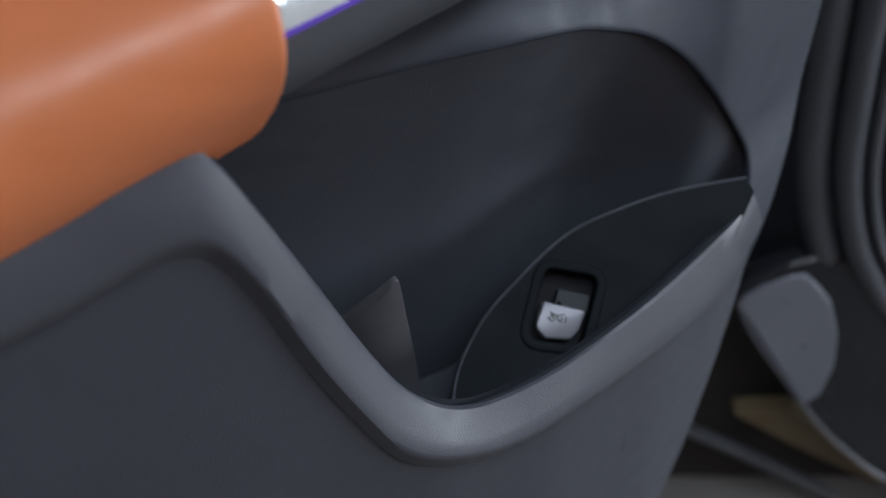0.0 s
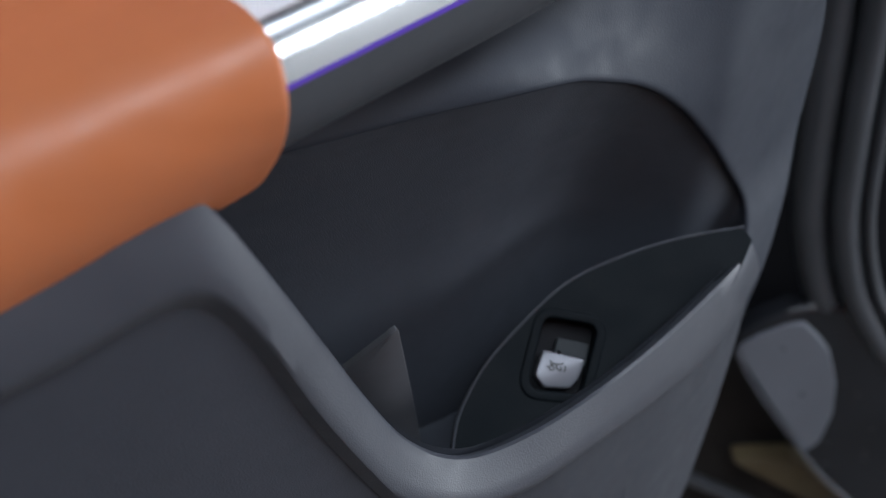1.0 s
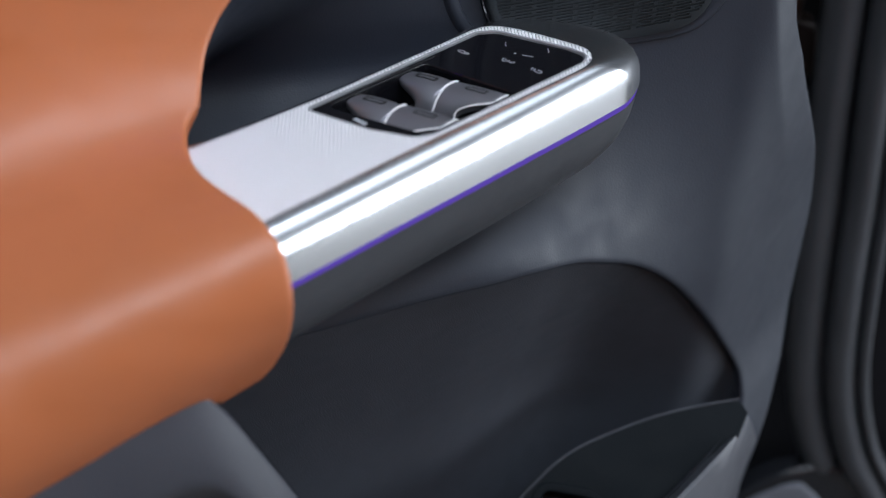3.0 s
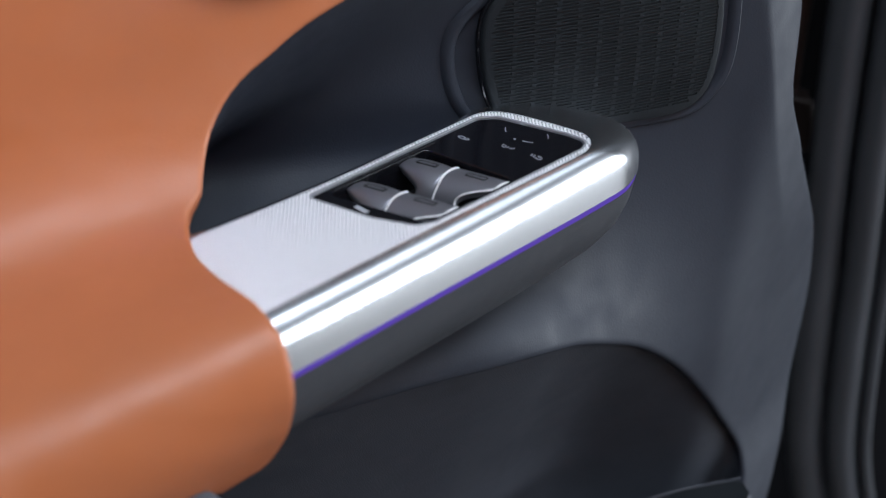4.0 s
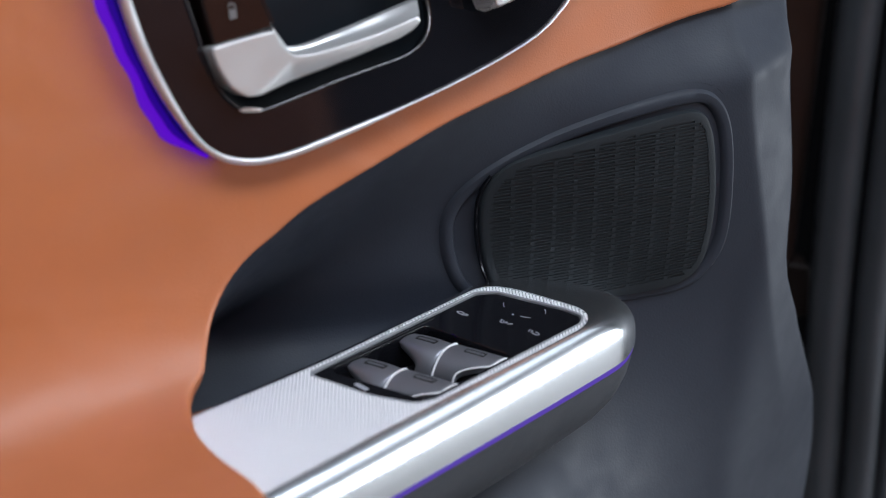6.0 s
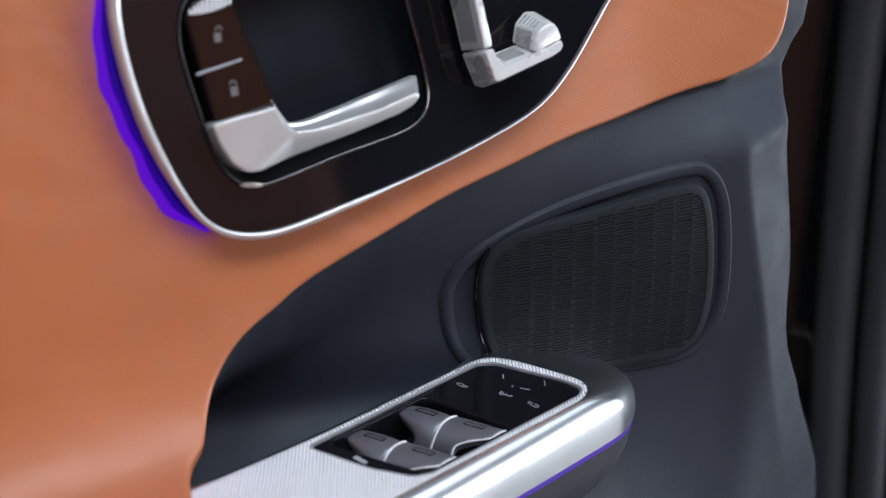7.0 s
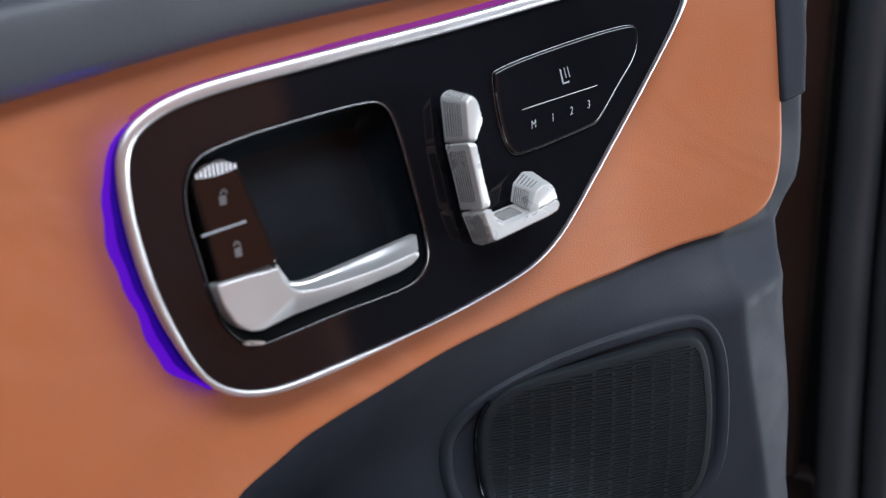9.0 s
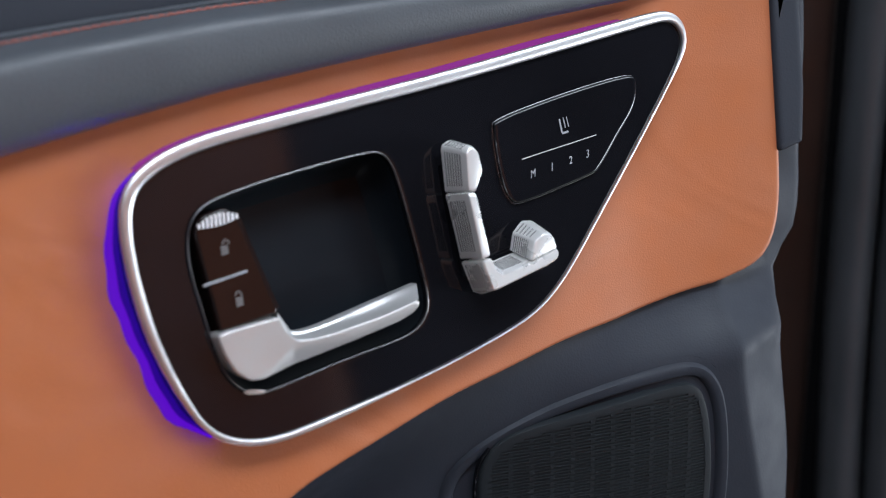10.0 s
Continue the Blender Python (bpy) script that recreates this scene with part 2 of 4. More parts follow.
def tube(path, section, closed=False, up=(0, 0, 1), bm=None, caps=True):
    """Sweeps section(i, n) -> list of (side, up) along a path in space."""
    bm = bm or bmesh.new()
    P = [Vector(p) for p in path]
    n, rows = len(P), []
    for i, p in enumerate(P):
        a, b = (P[i - 1], P[(i + 1) % n]) if closed else (P[max(i - 1, 0)], P[min(i + 1, n - 1)])
        t = (b - a).normalized()
        u = Vector(up(i) if callable(up) else up)
        s = t.cross(u).normalized()
        u = s.cross(t).normalized()
        rows.append([p + s * x + u * y for x, y in section(i, n)])
    if closed:
        rows.append(rows[0])
    made = wall(bm, rows)
    if caps and not closed:
        bm.faces.new(made[0])
        bm.faces.new(made[-1])
    bmesh.ops.remove_doubles(bm, verts=bm.verts, dist=1e-7)
    return bm


def ellipse(a, b, n=10):
    return [(a * math.cos(2 * math.pi * k / n), b * math.sin(2 * math.pi * k / n)) for k in range(n)]


def part(name, bm, material, parent=None, label="", angle=35):
    me = bpy.data.meshes.new(name)
    bmesh.ops.recalc_face_normals(bm, faces=bm.faces)
    for f in bm.faces:
        f.smooth = True
    bm.to_mesh(me)
    bm.free()
    me.set_sharp_from_angle(angle=radians(angle))
    me.materials.append(material)
    ob = new(name, me)
    ob.parent = parent
    return tagged(ob, label)


def thing(name, label, category, where=(0, 0, 0), kind="", group=""):
    ob = new(name)
    ob.empty_display_size = 0.02
    return tagged(ob, label, category, group, kind)


def lerp(x, xs, ys):
    return float(np.interp(x, xs, ys))


def step01(a, b, x):
    t = max(0.0, min(1.0, (x - a) / (b - a)))
    return t * t * (3 - 2 * t)


# ---- the surfaces of the door ----
def panel_y(z):
    return 0.045 + 0.24 * (z - 0.914)


NRM = Vector((0, -1, 0.24)).normalized()


def PAN(u, v, d):
    """Plane of the control panel."""
    return Vector((u, panel_y(v), v)) + NRM * d


# lower border of the tan leather, seen along the door
BORDER_X = [-0.238, -0.232, -0.226, -0.216, -0.202, -0.185, -0.167, -0.129, -0.100, -0.069, -0.038, -0.006, 0.028, 0.064, 0.12]
BORDER_Z = [0.800, 0.822, 0.837, 0.854, 0.869, 0.880, 0.889, 0.904, 0.913, 0.920, 0.928, 0.935, 0.942, 0.949, 0.960]


def border_z(x):
    return lerp(x, BORDER_X, BORDER_Z)


def bend(x):
    t = max(0.0, x)
    return t * t / (t + 0.035)


def leather_y(x, z):
    return panel_y(z) + 0.010 - 0.25 * bend(x)


RIDGE_LINE = fair(resample(np.array([(0.60, 0.112), (0.70, 0.104), (0.734, 0.094), (0.753, 0.0845), (0.780, 0.0765), (0.835, 0.0672), (0.869, 0.0600), (0.917, 0.0505), (0.950, 0.054), (1.0, 0.066), (1.1, 0.088), (1.2, 0.105)]), 0.004, closed=False), 40)


def ridge_x(z):
    return lerp(z, RIDGE_LINE[:, 0], RIDGE_LINE[:, 1])


def trim_y(x, z):
    """The dark trim: scooped behind the armrest, bulging towards the pocket."""
    deep = min(0.05 - 0.28 * x, 0.105)
    bz = border_z(x)
    ly = leather_y(x, bz) + 0.004
    if z >= bz:
        upper = leather_y(x, z) + 0.005
    elif deep > ly:
        t = min(1.0, (bz - z) / max(0.02, min(0.06, bz - 0.80)))
        k = step01(-0.19, -0.10, x)
        upper = ly + (deep - ly) * (t * (1 - k) + step01(0.0, 1.0, t ** 0.7) * k)
    else:
        w = step01(bz - 0.035, bz, z)
        upper = deep * (1 - w) + ly * w
    xr = ridge_x(z)
    t = max(0.0, x - xr + 0.004)
    upper += (0.62 - 0.42 * step01(0.90, 0.99, z)) * t * t / (t + 0.0015)
    t2 = max(0.0, x - 0.045)
    low = 0.0 + 0.5 * t2 * t2 / (t2 + 0.02) + max(0.0, 0.56 - z) * 0.12
    right_ = step01(-0.12, 0.04, x)
    low += 0.022 * right_ * step01(0.50, 0.60, z)
    z0, z1 = 0.735 - 0.065 * right_, 0.805 + 0.005 * right_ + 0.045 * step01(0.045, 0.07, x)
    k = 0.75 * step01(z0, z1, z) + 0.25 * max(0.0, min(1.0, (z - z0) / (z1 - z0)))
    return low * (1 - k) + upper * k


def TRIM(u, v, d):
    return Vector((u, trim_y(u, v) - d, v))


NB = Vector((0.46, 0.888, 0))


def BODY(u, v, d):
    """Upright plane of the body beyond the door's front edge."""
    return NB * (0.27 - d) + Vector((0.888, -0.46, 0)) * u + Vector((0, 0, v))

# ---- structure: the room ----
def box(bm, lo, hi):
    lo, hi = Vector(lo), Vector(hi)
    vs = [bm.verts.new((x, y, z)) for x in (lo.x, hi.x) for y in (lo.y, hi.y) for z in (lo.z, hi.z)]
    for f in ((0, 1, 3, 2), (4, 6, 7, 5), (0, 4, 5, 1), (2, 3, 7, 6), (0, 2, 6, 4), (1, 5, 7, 3)):
        bm.faces.new([vs[i] for i in f])
    return bm


def structure(name, lo, hi, material, label, category):
    return tagged(part(name, box(bmesh.new(), lo, hi), material), label, category, kind="structure")


structure("ground", (-5, -5, -0.15), (5, 5, -0.05), FLOOR, "dull brown concrete hall floor", "floor")
# unseen dark wall, added so that the gloss panel reflects black
structure("reflection_wall", (-1.3, -1.95, -0.05), (1.7, -1.85, 2.3), DARK, "plain dark unseen wall added to darken reflections", "wall")
structure("wall_north", (-5, 5, -0.05), (5, 5.1, 3.0), WALLPAINT, "plain grey painted hall wall", "wall")
structure("wall_south", (-5, -5.1, -0.05), (5, -5, 3.0), WALLPAINT, "plain grey painted hall wall", "wall")
structure("wall_east", (5, -5.1, -0.05), (5.1, 5.1, 3.0), WALLPAINT, "plain grey painted hall wall", "wall")
structure("wall_west", (-5.1, -5.1, -0.05), (-5, 5.1, 3.0), WALLPAINT, "plain grey painted hall wall", "wall")
structure("ceiling", (-5.1, -5.1, 3.0), (5.1, 5.1, 3.1), WALLPAINT, "plain grey hall ceiling", "ceiling")

# ---- the door panel ----
door = thing("door_panel", "open car door with tan leather and dark grained trim", "door panel")

# dark trim sheet with the pocket's opening
TRIM_EDGE = [(0.119, 1.13), (0.116, 1.06), (0.1085, 1.01), (0.1063, 0.981), (0.1053, 0.9643), (0.0993, 0.9555), (0.088, 0.94), (0.0825, 0.92), (0.0855, 0.8969), (0.0894, 0.8547), (0.0865, 0.8098), (0.0985, 0.7809), (0.1063, 0.7621), (0.1239, 0.7311), (0.1405, 0.7039), (0.1542, 0.667), (0.1536, 0.6255), (0.1454, 0.5769), (0.1263, 0.5379), (0.104, 0.5), (0.098, 0.46), (0.075, 0.39), (0.01, 0.28), (-0.1, 0.22)]
edge = smooth(TRIM_EDGE, 8, closed=False)
trim_outline = np.vstack([edge, [(-0.62, 0.22), (-0.62, 1.13)]])
POCKET_TOP = [(0.0856, 0.5533), (0.0862, 0.5658), (0.0821, 0.5813), (0.0609, 0.6126), (0.0246, 0.6617), (-0.0049, 0.6893), (-0.0348, 0.7058), (-0.0684, 0.7187), (-0.1277, 0.7267), (-0.19, 0.729), (-0.26, 0.731), (-0.34, 0.728)]
LIP = [(0.068, 0.004, 0.5745), (0.043, -0.012, 0.577), (-0.028, -0.035, 0.567), (-0.085, -0.045, 0.557), (-0.128, -0.050, 0.557),
       (-0.155, -0.052, 0.567), (-0.179, -0.053, 0.593), (-0.199, -0.055, 0.632), (-0.223, -0.058, 0.689), (-0.243, -0.060, 0.735), (-0.256, -0.060, 0.762), (-0.272, -0.058, 0.779), (-0.30, -0.055, 0.785), (-0.34, -0.052, 0.780), (-0.62, -0.045, 0.75)]
top_line = smooth(POCKET_TOP, 6, closed=False)
lip_line = smooth(LIP, 8, closed=False)
hole = np.vstack([top_line, [(-0.34, 0.50), (-0.20, 0.46), (-0.08, 0.475), (0.03, 0.50), (0.074, 0.54)]])
bm = slab(resample(trim_outline, 0.012), TRIM, r=0.004, depth=0.03, step=0.0052, holes=[resample(hole, 0.008), rounded([(-0.218, 1.012), (-0.115, 1.030), (-0.103, 0.948), (-0.20, 0.926)], 0.012)], rings=4, hole_depth=0.010, creases=[(ridge_x(z) + du, z) for z in np.arange(0.56, 0.985, 0.003) for du in (-0.010, -0.007, -0.0045, -0.0025, -0.001, 0.0005, 0.002, 0.004, 0.0065, 0.0095, 0.013, 0.017, 0.021, 0.026, 0.031, 0.037, 0.043)])
part("lower_trim", bm, SOFT, door, "dark grey soft-grained trim")

# pocket: back wall, floor and outer wall with a broad lip
bm = bmesh.new()
back = resample(top_line, 0.006, closed=False)
rows = []
for k in range(13):
    t = k / 12
    rows.append([(p[0], trim_y(p[0], p[1]) + 0.006 + 0.050 * math.sin(min(1, t * 1.6) * math.pi / 2) * (0.25 + 0.75 * step01(0.08, -0.03, p[0])), p[1] - t * (p[1] - 0.44)) for p in back])
wall(bm, rows, closed=False)
lip = resample(lip_line, 0.006, closed=False)
wall(bm, [[(p[0], p[1] + 0.006, p[2] - 0.002) for p in lip], [(p[0], p[1] + 0.012, p[2] - 0.03) for p in lip], [(p[0], min(p[1] + 0.03, 0.03), 0.46) for p in lip]], closed=False)
box(bm, (-0.34, -0.035, 0.44), (-0.03, 0.06, 0.46))
bmesh.ops.remove_doubles(bm, verts=bm.verts, dist=1e-6)
part("pocket_liner", bm, LINER, door, "black grained pocket lining")

# outer wall of the pocket: a rounded lip, then a slightly hollow face
LIP_OUT = [(0.093, 0.017, 0.530), (0.045, -0.016, 0.531), (-0.004, -0.037, 0.530), (-0.093, -0.060, 0.532), (-0.131, -0.067, 0.536),
           (-0.164, -0.070, 0.549), (-0.188, -0.070, 0.568), (-0.207, -0.070, 0.603), (-0.228, -0.070, 0.650), (-0.246, -0.070, 0.698), (-0.259, -0.070, 0.724),
           (-0.269, -0.070, 0.7335), (-0.284, -0.070, 0.735), (-0.312, -0.070, 0.727), (-0.344, -0.070, 0.719), (-0.62, -0.070, 0.66)]
inner = smooth(LIP, 8, closed=False)
outer = smooth(LIP_OUT, 8, closed=False)
N = len(inner)
bm = bmesh.new()
rows = [[Vector(a) + Vector((0, 0.009, -0.010)) for a in inner]]
for t, push in ((0.0, -0.004), (0.03, -0.0008), (0.10, 0.0012), (0.35, 0.0020), (0.65, 0.0020), (0.90, 0.0012), (0.97, -0.0005), (1.0, -0.003)):
    rows.append([Vector(a) * (1 - t) + Vector(b) * t + Vector((0, -0.6, 0.8)) * push for a, b in zip(inner, outer)])
rows.append([Vector(b) + Vector((-0.004 * w, 0.006, -0.010)) for b, w in zip(outer, np.linspace(0, 1, N))])
wall(bm, rows, closed=False)
bmesh.ops.remove_doubles(bm, verts=bm.verts, dist=1e-6)
part("pocket_lip", bm, LIPLIT, door, "rounded plastic pocket lip, its top light put into lighter grey")


def low_y(x, z):
    """Face of the pocket's outer wall, below the lip."""
    a = lerp(x, [-0.6, -0.27, -0.16, -0.09, 0.0, 0.05, 0.09], [-0.064, -0.064, -0.062, -0.053, -0.030, -0.006, 0.018])
    return a + 0.03 * max(0.0, 0.55 - z)


LOW_RIGHT = [(0.090, 0.528), (0.086, 0.466), (0.061, 0.392), (0.0, 0.29), (-0.10, 0.22)]
bot = [(p[0], p[2] - 0.004) for p in outer[::-1]]
low_outline = np.vstack([[(-0.62, 0.22)], bot[:-1], smooth(LOW_RIGHT, 6, closed=False)[1:]])
bm = slab(resample(low_outline, 0.008), lambda u, v, d: Vector((u, low_y(u, v) - d, v)), r=0.003, depth=0.03, step=0.014)
part("pocket_wall", bm, LOWER, door, "dark grained plastic lower door face")
# curved rear end of the pocket, the light on it put into a paler plastic
bm = slab(rounded([(-0.196, 0.556), (-0.150, 0.50), (-0.1441, 0.5156), (-0.1484, 0.5492), (-0.1558, 0.6040), (-0.1600, 0.6015)], [0.004, 0.004, 0.004, 0.02, 0.0015, 0.004]),
          lambda u, v, d: Vector((u, 0.004 - d + 14.0 * max(0.0, -0.156 - u) ** 2, v)), r=0.0004, depth=0.004, step=0.004)
part("lit_pocket_end", bm, LITEND, door, "curved plastic pocket end, its lit patch in paler grey")

# switch shelf inside the pocket
N2 = Vector((-0.25, -0.62, 0.74)).normalized()
E1 = Vector((1, 0, 0))
E1 = (E1 - N2 * E1.dot(N2)).normalized()
E2 = N2.cross(E1)
O2 = Vector((-0.060, 0.0, 0.5455))
O2 = O2 + N2 * ((Vector((0.049, 0.01, 0.59)) - O2).dot(N2))


def SHELF(u, v, d):
    return O2 + E1 * u + E2 * v + N2 * d


def on_shelf(x, y, z):
    q = Vector((x, y, z)) - O2
    return (q.dot(E1), q.dot(E2))


SHELF_LINE = [(-0.135, -0.014, 0.508), (-0.123, 0.001, 0.524), (-0.104, 0.012, 0.540), (-0.083, 0.018, 0.553), (-0.044, 0.025, 0.571),
              (-0.009, 0.022, 0.580), (0.023, 0.015, 0.586), (0.060, 0.004, 0.589)]
shelf = smooth([on_shelf(*p) for p in SHELF_LINE], 6, closed=False)
def shelf_z(x, y):
    return 0.59 + (0.25 * (x - 0.049) + 0.62 * (y - 0.01)) / 0.74


low = [on_shelf(x, y, shelf_z(x, y)) for x, y in ((0.062, -0.003), (0.043, -0.015), (-0.028, -0.037), (-0.085, -0.047), (-0.14, -0.051))]
WELL = rounded([on_shelf(-0.0352, 0.0010, 0.5561), on_shelf(-0.0607, 0.0170, 0.5609), on_shelf(-0.0836, -0.0052, 0.5346), on_shelf(-0.0575, -0.0198, 0.5312)], 0.0065, 7)
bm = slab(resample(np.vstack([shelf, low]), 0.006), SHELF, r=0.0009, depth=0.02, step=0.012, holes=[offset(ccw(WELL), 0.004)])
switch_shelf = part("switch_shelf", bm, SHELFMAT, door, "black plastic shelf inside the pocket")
# highlight on the shelf's edge, added as a line of paler plastic
part("shelf_highlight", tube([SHELF(a, b, 0.0004) for a, b in shelf], lambda i, n: ellipse(0.0007, 0.0006, 8), up=tuple(N2)), LOWER, switch_shelf, "thin paler line for the highlight along the shelf")

# tan leather: insert and armrest in one skin, given by a section swept along the door
SECTION = [(panel_y(1.11) + 0.010, 1.11), (panel_y(1.0) + 0.010, 1.0), (panel_y(0.95) + 0.010, 0.95), (0.0520, 0.900), (0.0470, 0.872), (0.038, 0.850), (0.024, 0.835), (0.004, 0.829),
           (-0.024, 0.8305), (-0.047, 0.830), (-0.062, 0.822), (-0.0685, 0.806), (-0.066, 0.788), (-0.056, 0.768), (-0.042, 0.753), (-0.020, 0.744), (0.03, 0.742)]
sec = resample(smooth(SECTION, 10, closed=False), 0.002, closed=False)
sec_s = np.r_[0, np.cumsum(np.linalg.norm(np.diff(sec, axis=0), axis=1))]
nrm = np.stack([np.gradient(sec[:, 1]), -np.gradient(sec[:, 0])], 1)
nrm /= np.linalg.norm(nrm, axis=1)[:, None]


def z_to_s(z):
    j = next((k for k in range(len(sec)) if sec[k, 1] <= z), len(sec) - 1)
    return sec_s[j]


def SKIN(u, s, d):
    y, z = lerp(s, sec_s, sec[:, 0]), lerp(s, sec_s, sec[:, 1])
    ny, nz = lerp(s, sec_s, nrm[:, 0]), lerp(s, sec_s, nrm[:, 1])
    drop = step01(0.20, 0.36, s)
    back_x = min(0.0, u + 0.232)
    y += -0.25 * bend(u)
    z += back_x * (0.10 + 0.22 * step01(0.30, 0.42, s)) * drop
    return Vector((u, y + ny * d, z + nz * d))


def belt_z(x):
    return lerp(x, [-0.62, -0.276, -0.233, -0.186, -0.135, -0.080, -0.020, 0.012, 0.12], [0.962, 1.033, 1.042, 1.051, 1.0585, 1.066, 1.074, 1.078, 1.092])


s_end = sec_s[-1]
right = [(0.0945, 0.018), (0.0895, 0.06), (0.0870, 0.10), (0.0845, 0.130), (0.0800, 0.148), (0.0725, 0.1595), (0.062, 0.1655)]
right = smooth(right, 5, closed=False)
low_edge = smooth([(x, z_to_s(border_z(x))) for x in (0.050, 0.028, -0.006, -0.038, -0.069, -0.100, -0.129, -0.167, -0.185, -0.202, -0.216, -0.226)], 5, closed=False)
s_at = lambda y0: sec_s[np.argmin(np.abs(sec[:, 0] - y0) + (sec[:, 1] > 0.86) * 1.0 + (np.arange(len(sec)) > len(sec) * 0.72) * 1.0)]
arm_edge = smooth([(-0.2335, s_at(0.022)), (-0.2385, s_at(0.004)), (-0.2375, s_at(-0.02)), (-0.2315, s_at(-0.045)), (-0.228, s_at(-0.062)),
                   (-0.2275, s_at(-0.062) + 0.02), (-0.2300, s_at(-0.062) + 0.045), (-0.2360, s_at(-0.062) + 0.075), (-0.245, s_end - 0.02), (-0.250, s_end)], 6, closed=False)
skin_outline = np.vstack([right, low_edge[1:], arm_edge, [(-0.62, s_end)], [(x, z_to_s(min(1.098, belt_z(x) + 0.012))) for x in np.linspace(-0.62, 0.085, 30)]])
opening = rounded([(-0.215, 1.009), (-0.118, 1.027), (-0.104, 0.945), (-0.20, 0.924)], 0.012)
opening = [(u, z_to_s(v)) for u, v in opening]
bm = slab(resample(skin_outline, 0.006), SKIN, r=0.0022, depth=0.012, step=0.009, rings=4, holes=[opening])
part("leather_cover", bm, TAN, door, "smooth tan leather covering insert and armrest")

# upper belt in black leather, with a red seam
def belt(x, k):
    """Point k (0..1) of the belt's section, from its lower edge up and over."""
    w = lerp(x, [-0.62, -0.27, -0.14, 0.0, 0.12], [1.25, 1.0, 0.72, 0.5, 0.4])
    S = [(0.004, -0.002), (-0.006, 0.001), (-0.0105, 0.006), (-0.0125, 0.017), (-0.0110, 0.0285), (-0.0080, 0.0345), (-0.0015, 0.0375), (0.012, 0.0415), (0.04, 0.0475), (0.09, 0.052), (0.14, 0.04)]
    c = smooth(S, 6, closed=False)
    i = k * (len(c) - 1)
    y, z = lerp(i, range(len(c)), c[:, 0]), lerp(i, range(len(c)), c[:, 1])
    z0 = belt_z(x)
    return Vector((x, panel_y(z0) + 0.010 + y * (0.5 + 0.5 * w) - 0.15 * max(0, x - 0.05), z0 + z * w))


bm = bmesh.new()
xs = np.linspace(-0.62, 0.118, 90)
wall(bm, [[belt(x, k) for x in xs] for k in np.linspace(0, 1, 40)], closed=False)
belt_trim = part("belt_trim", bm, BELT, door, "black leather door top with red seam")
bm = bmesh.new()
x = -0.5
while x < -0.02:
    a, b = belt(x, 0.655), belt(x + 0.0030, 0.655)
    tube([a, a * 0.5 + b * 0.5 + Vector((0, -0.0004, 0.0006)), b], lambda i, n: ellipse(0.0008, 0.0005, 6), bm=bm)
    x += 0.0038
part("stitching", bm, THREAD, belt_trim, "row of red stitches")
bm = tube([belt(x, 0.69) + Vector((0, 0, 0.0002)) for x in np.linspace(-0.5, 0.0, 60)], lambda i, n: ellipse(0.0018, 0.0007, 8))
part("seam", bm, BELT, belt_trim, "raised welt beside the stitches")
# upper end piece at the door's front edge
bm = slab(rounded([(0.0900, 1.13), (0.0846, 1.0040), (0.0978, 1.0088), (0.1012, 1.035), (0.105, 1.13)], 0.002), lambda u, v, d: Vector((u, leather_y(u, v) + 0.05 * max(0, u - 0.1) - d, v)), r=0.002, depth=0.02, step=0.02, top=0.002)
part("end_cap", bm, SOFT, door, "dark trim end piece")
# outer skin and front face of the door
bm = bmesh.new()
box(bm, (-0.62, 0.125, 0.18), (0.09, 0.135, 1.10))
part("outer_skin", bm, PAINT, door, "grey painted outer door skin")

# ---- speaker ----
speaker = thing("door_speaker", "dark slotted speaker grille set in the door trim", "speaker")
GR = [(-0.0785, 0.858), (-0.0755, 0.872), (-0.063, 0.8835), (-0.024, 0.893), (0.018, 0.9015), (0.027, 0.899), (0.0315, 0.885), (0.034, 0.858), (0.0335, 0.836), (0.030, 0.820),
      (0.018, 0.811), (-0.007, 0.8085), (-0.035, 0.809), (-0.060, 0.8125), (-0.071, 0.820), (-0.077, 0.838)]
RIM = [(-0.0960, 0.853), (-0.086, 0.873), (-0.063, 0.888), (-0.024, 0.902), (0.018, 0.9115), (0.032, 0.909), (0.0415, 0.893), (0.0455, 0.861), (0.0445, 0.831), (0.036, 0.815),
       (0.020, 0.8055), (-0.034, 0.802), (-0.070, 0.805), (-0.090, 0.822)]
gr = ccw(fair(resample(smooth(GR, 12), 0.0025), 6, closed=True))
rim = ccw(fair(resample(smooth(RIM, 12), 0.0025), 8, closed=True))


def spk_y(u, v):
    return 0.0485 - 0.28 * u - 0.0025 * (1 - ((u + 0.022) / 0.06) ** 2 - ((v - 0.855) / 0.05) ** 2)


def SPK(u, v, d):
    return Vector((u, spk_y(u, v) - d, v))


slots = []
inner_gr = offset(gr, -0.0035)
row, v = 0, 0.8125
while v < 0.900:
    pitch = 0.0190
    u = -0.082 + (row % 2) * pitch / 2
    while u < 0.04:
        lift = 0.10 * (u + 0.022)
        us = np.linspace(u, u + pitch - 0.0020, 25)
        low_side = np.stack([us, v + lift + 0.1 * (us - u)], 1)
        fits = us[inside(low_side, inner_gr) & inside(low_side + (0, 0.0011), inner_gr)]
        if len(fits) > 3:
            p, q = fits[0], fits[-1]
            z0, z1 = v + lift + 0.1 * (p - u), v + lift + 0.1 * (q - u)
            slots.append(np.array([(p, z0), (q, z1), (q, z1 + 0.0011), (p, z0 + 0.0011)]))
        u += pitch
    row += 1
    v += 0.00155
bm = bmesh.new()
fill(bm, offset(gr, -0.0015), slots, SPK, 0.02, 0.003)
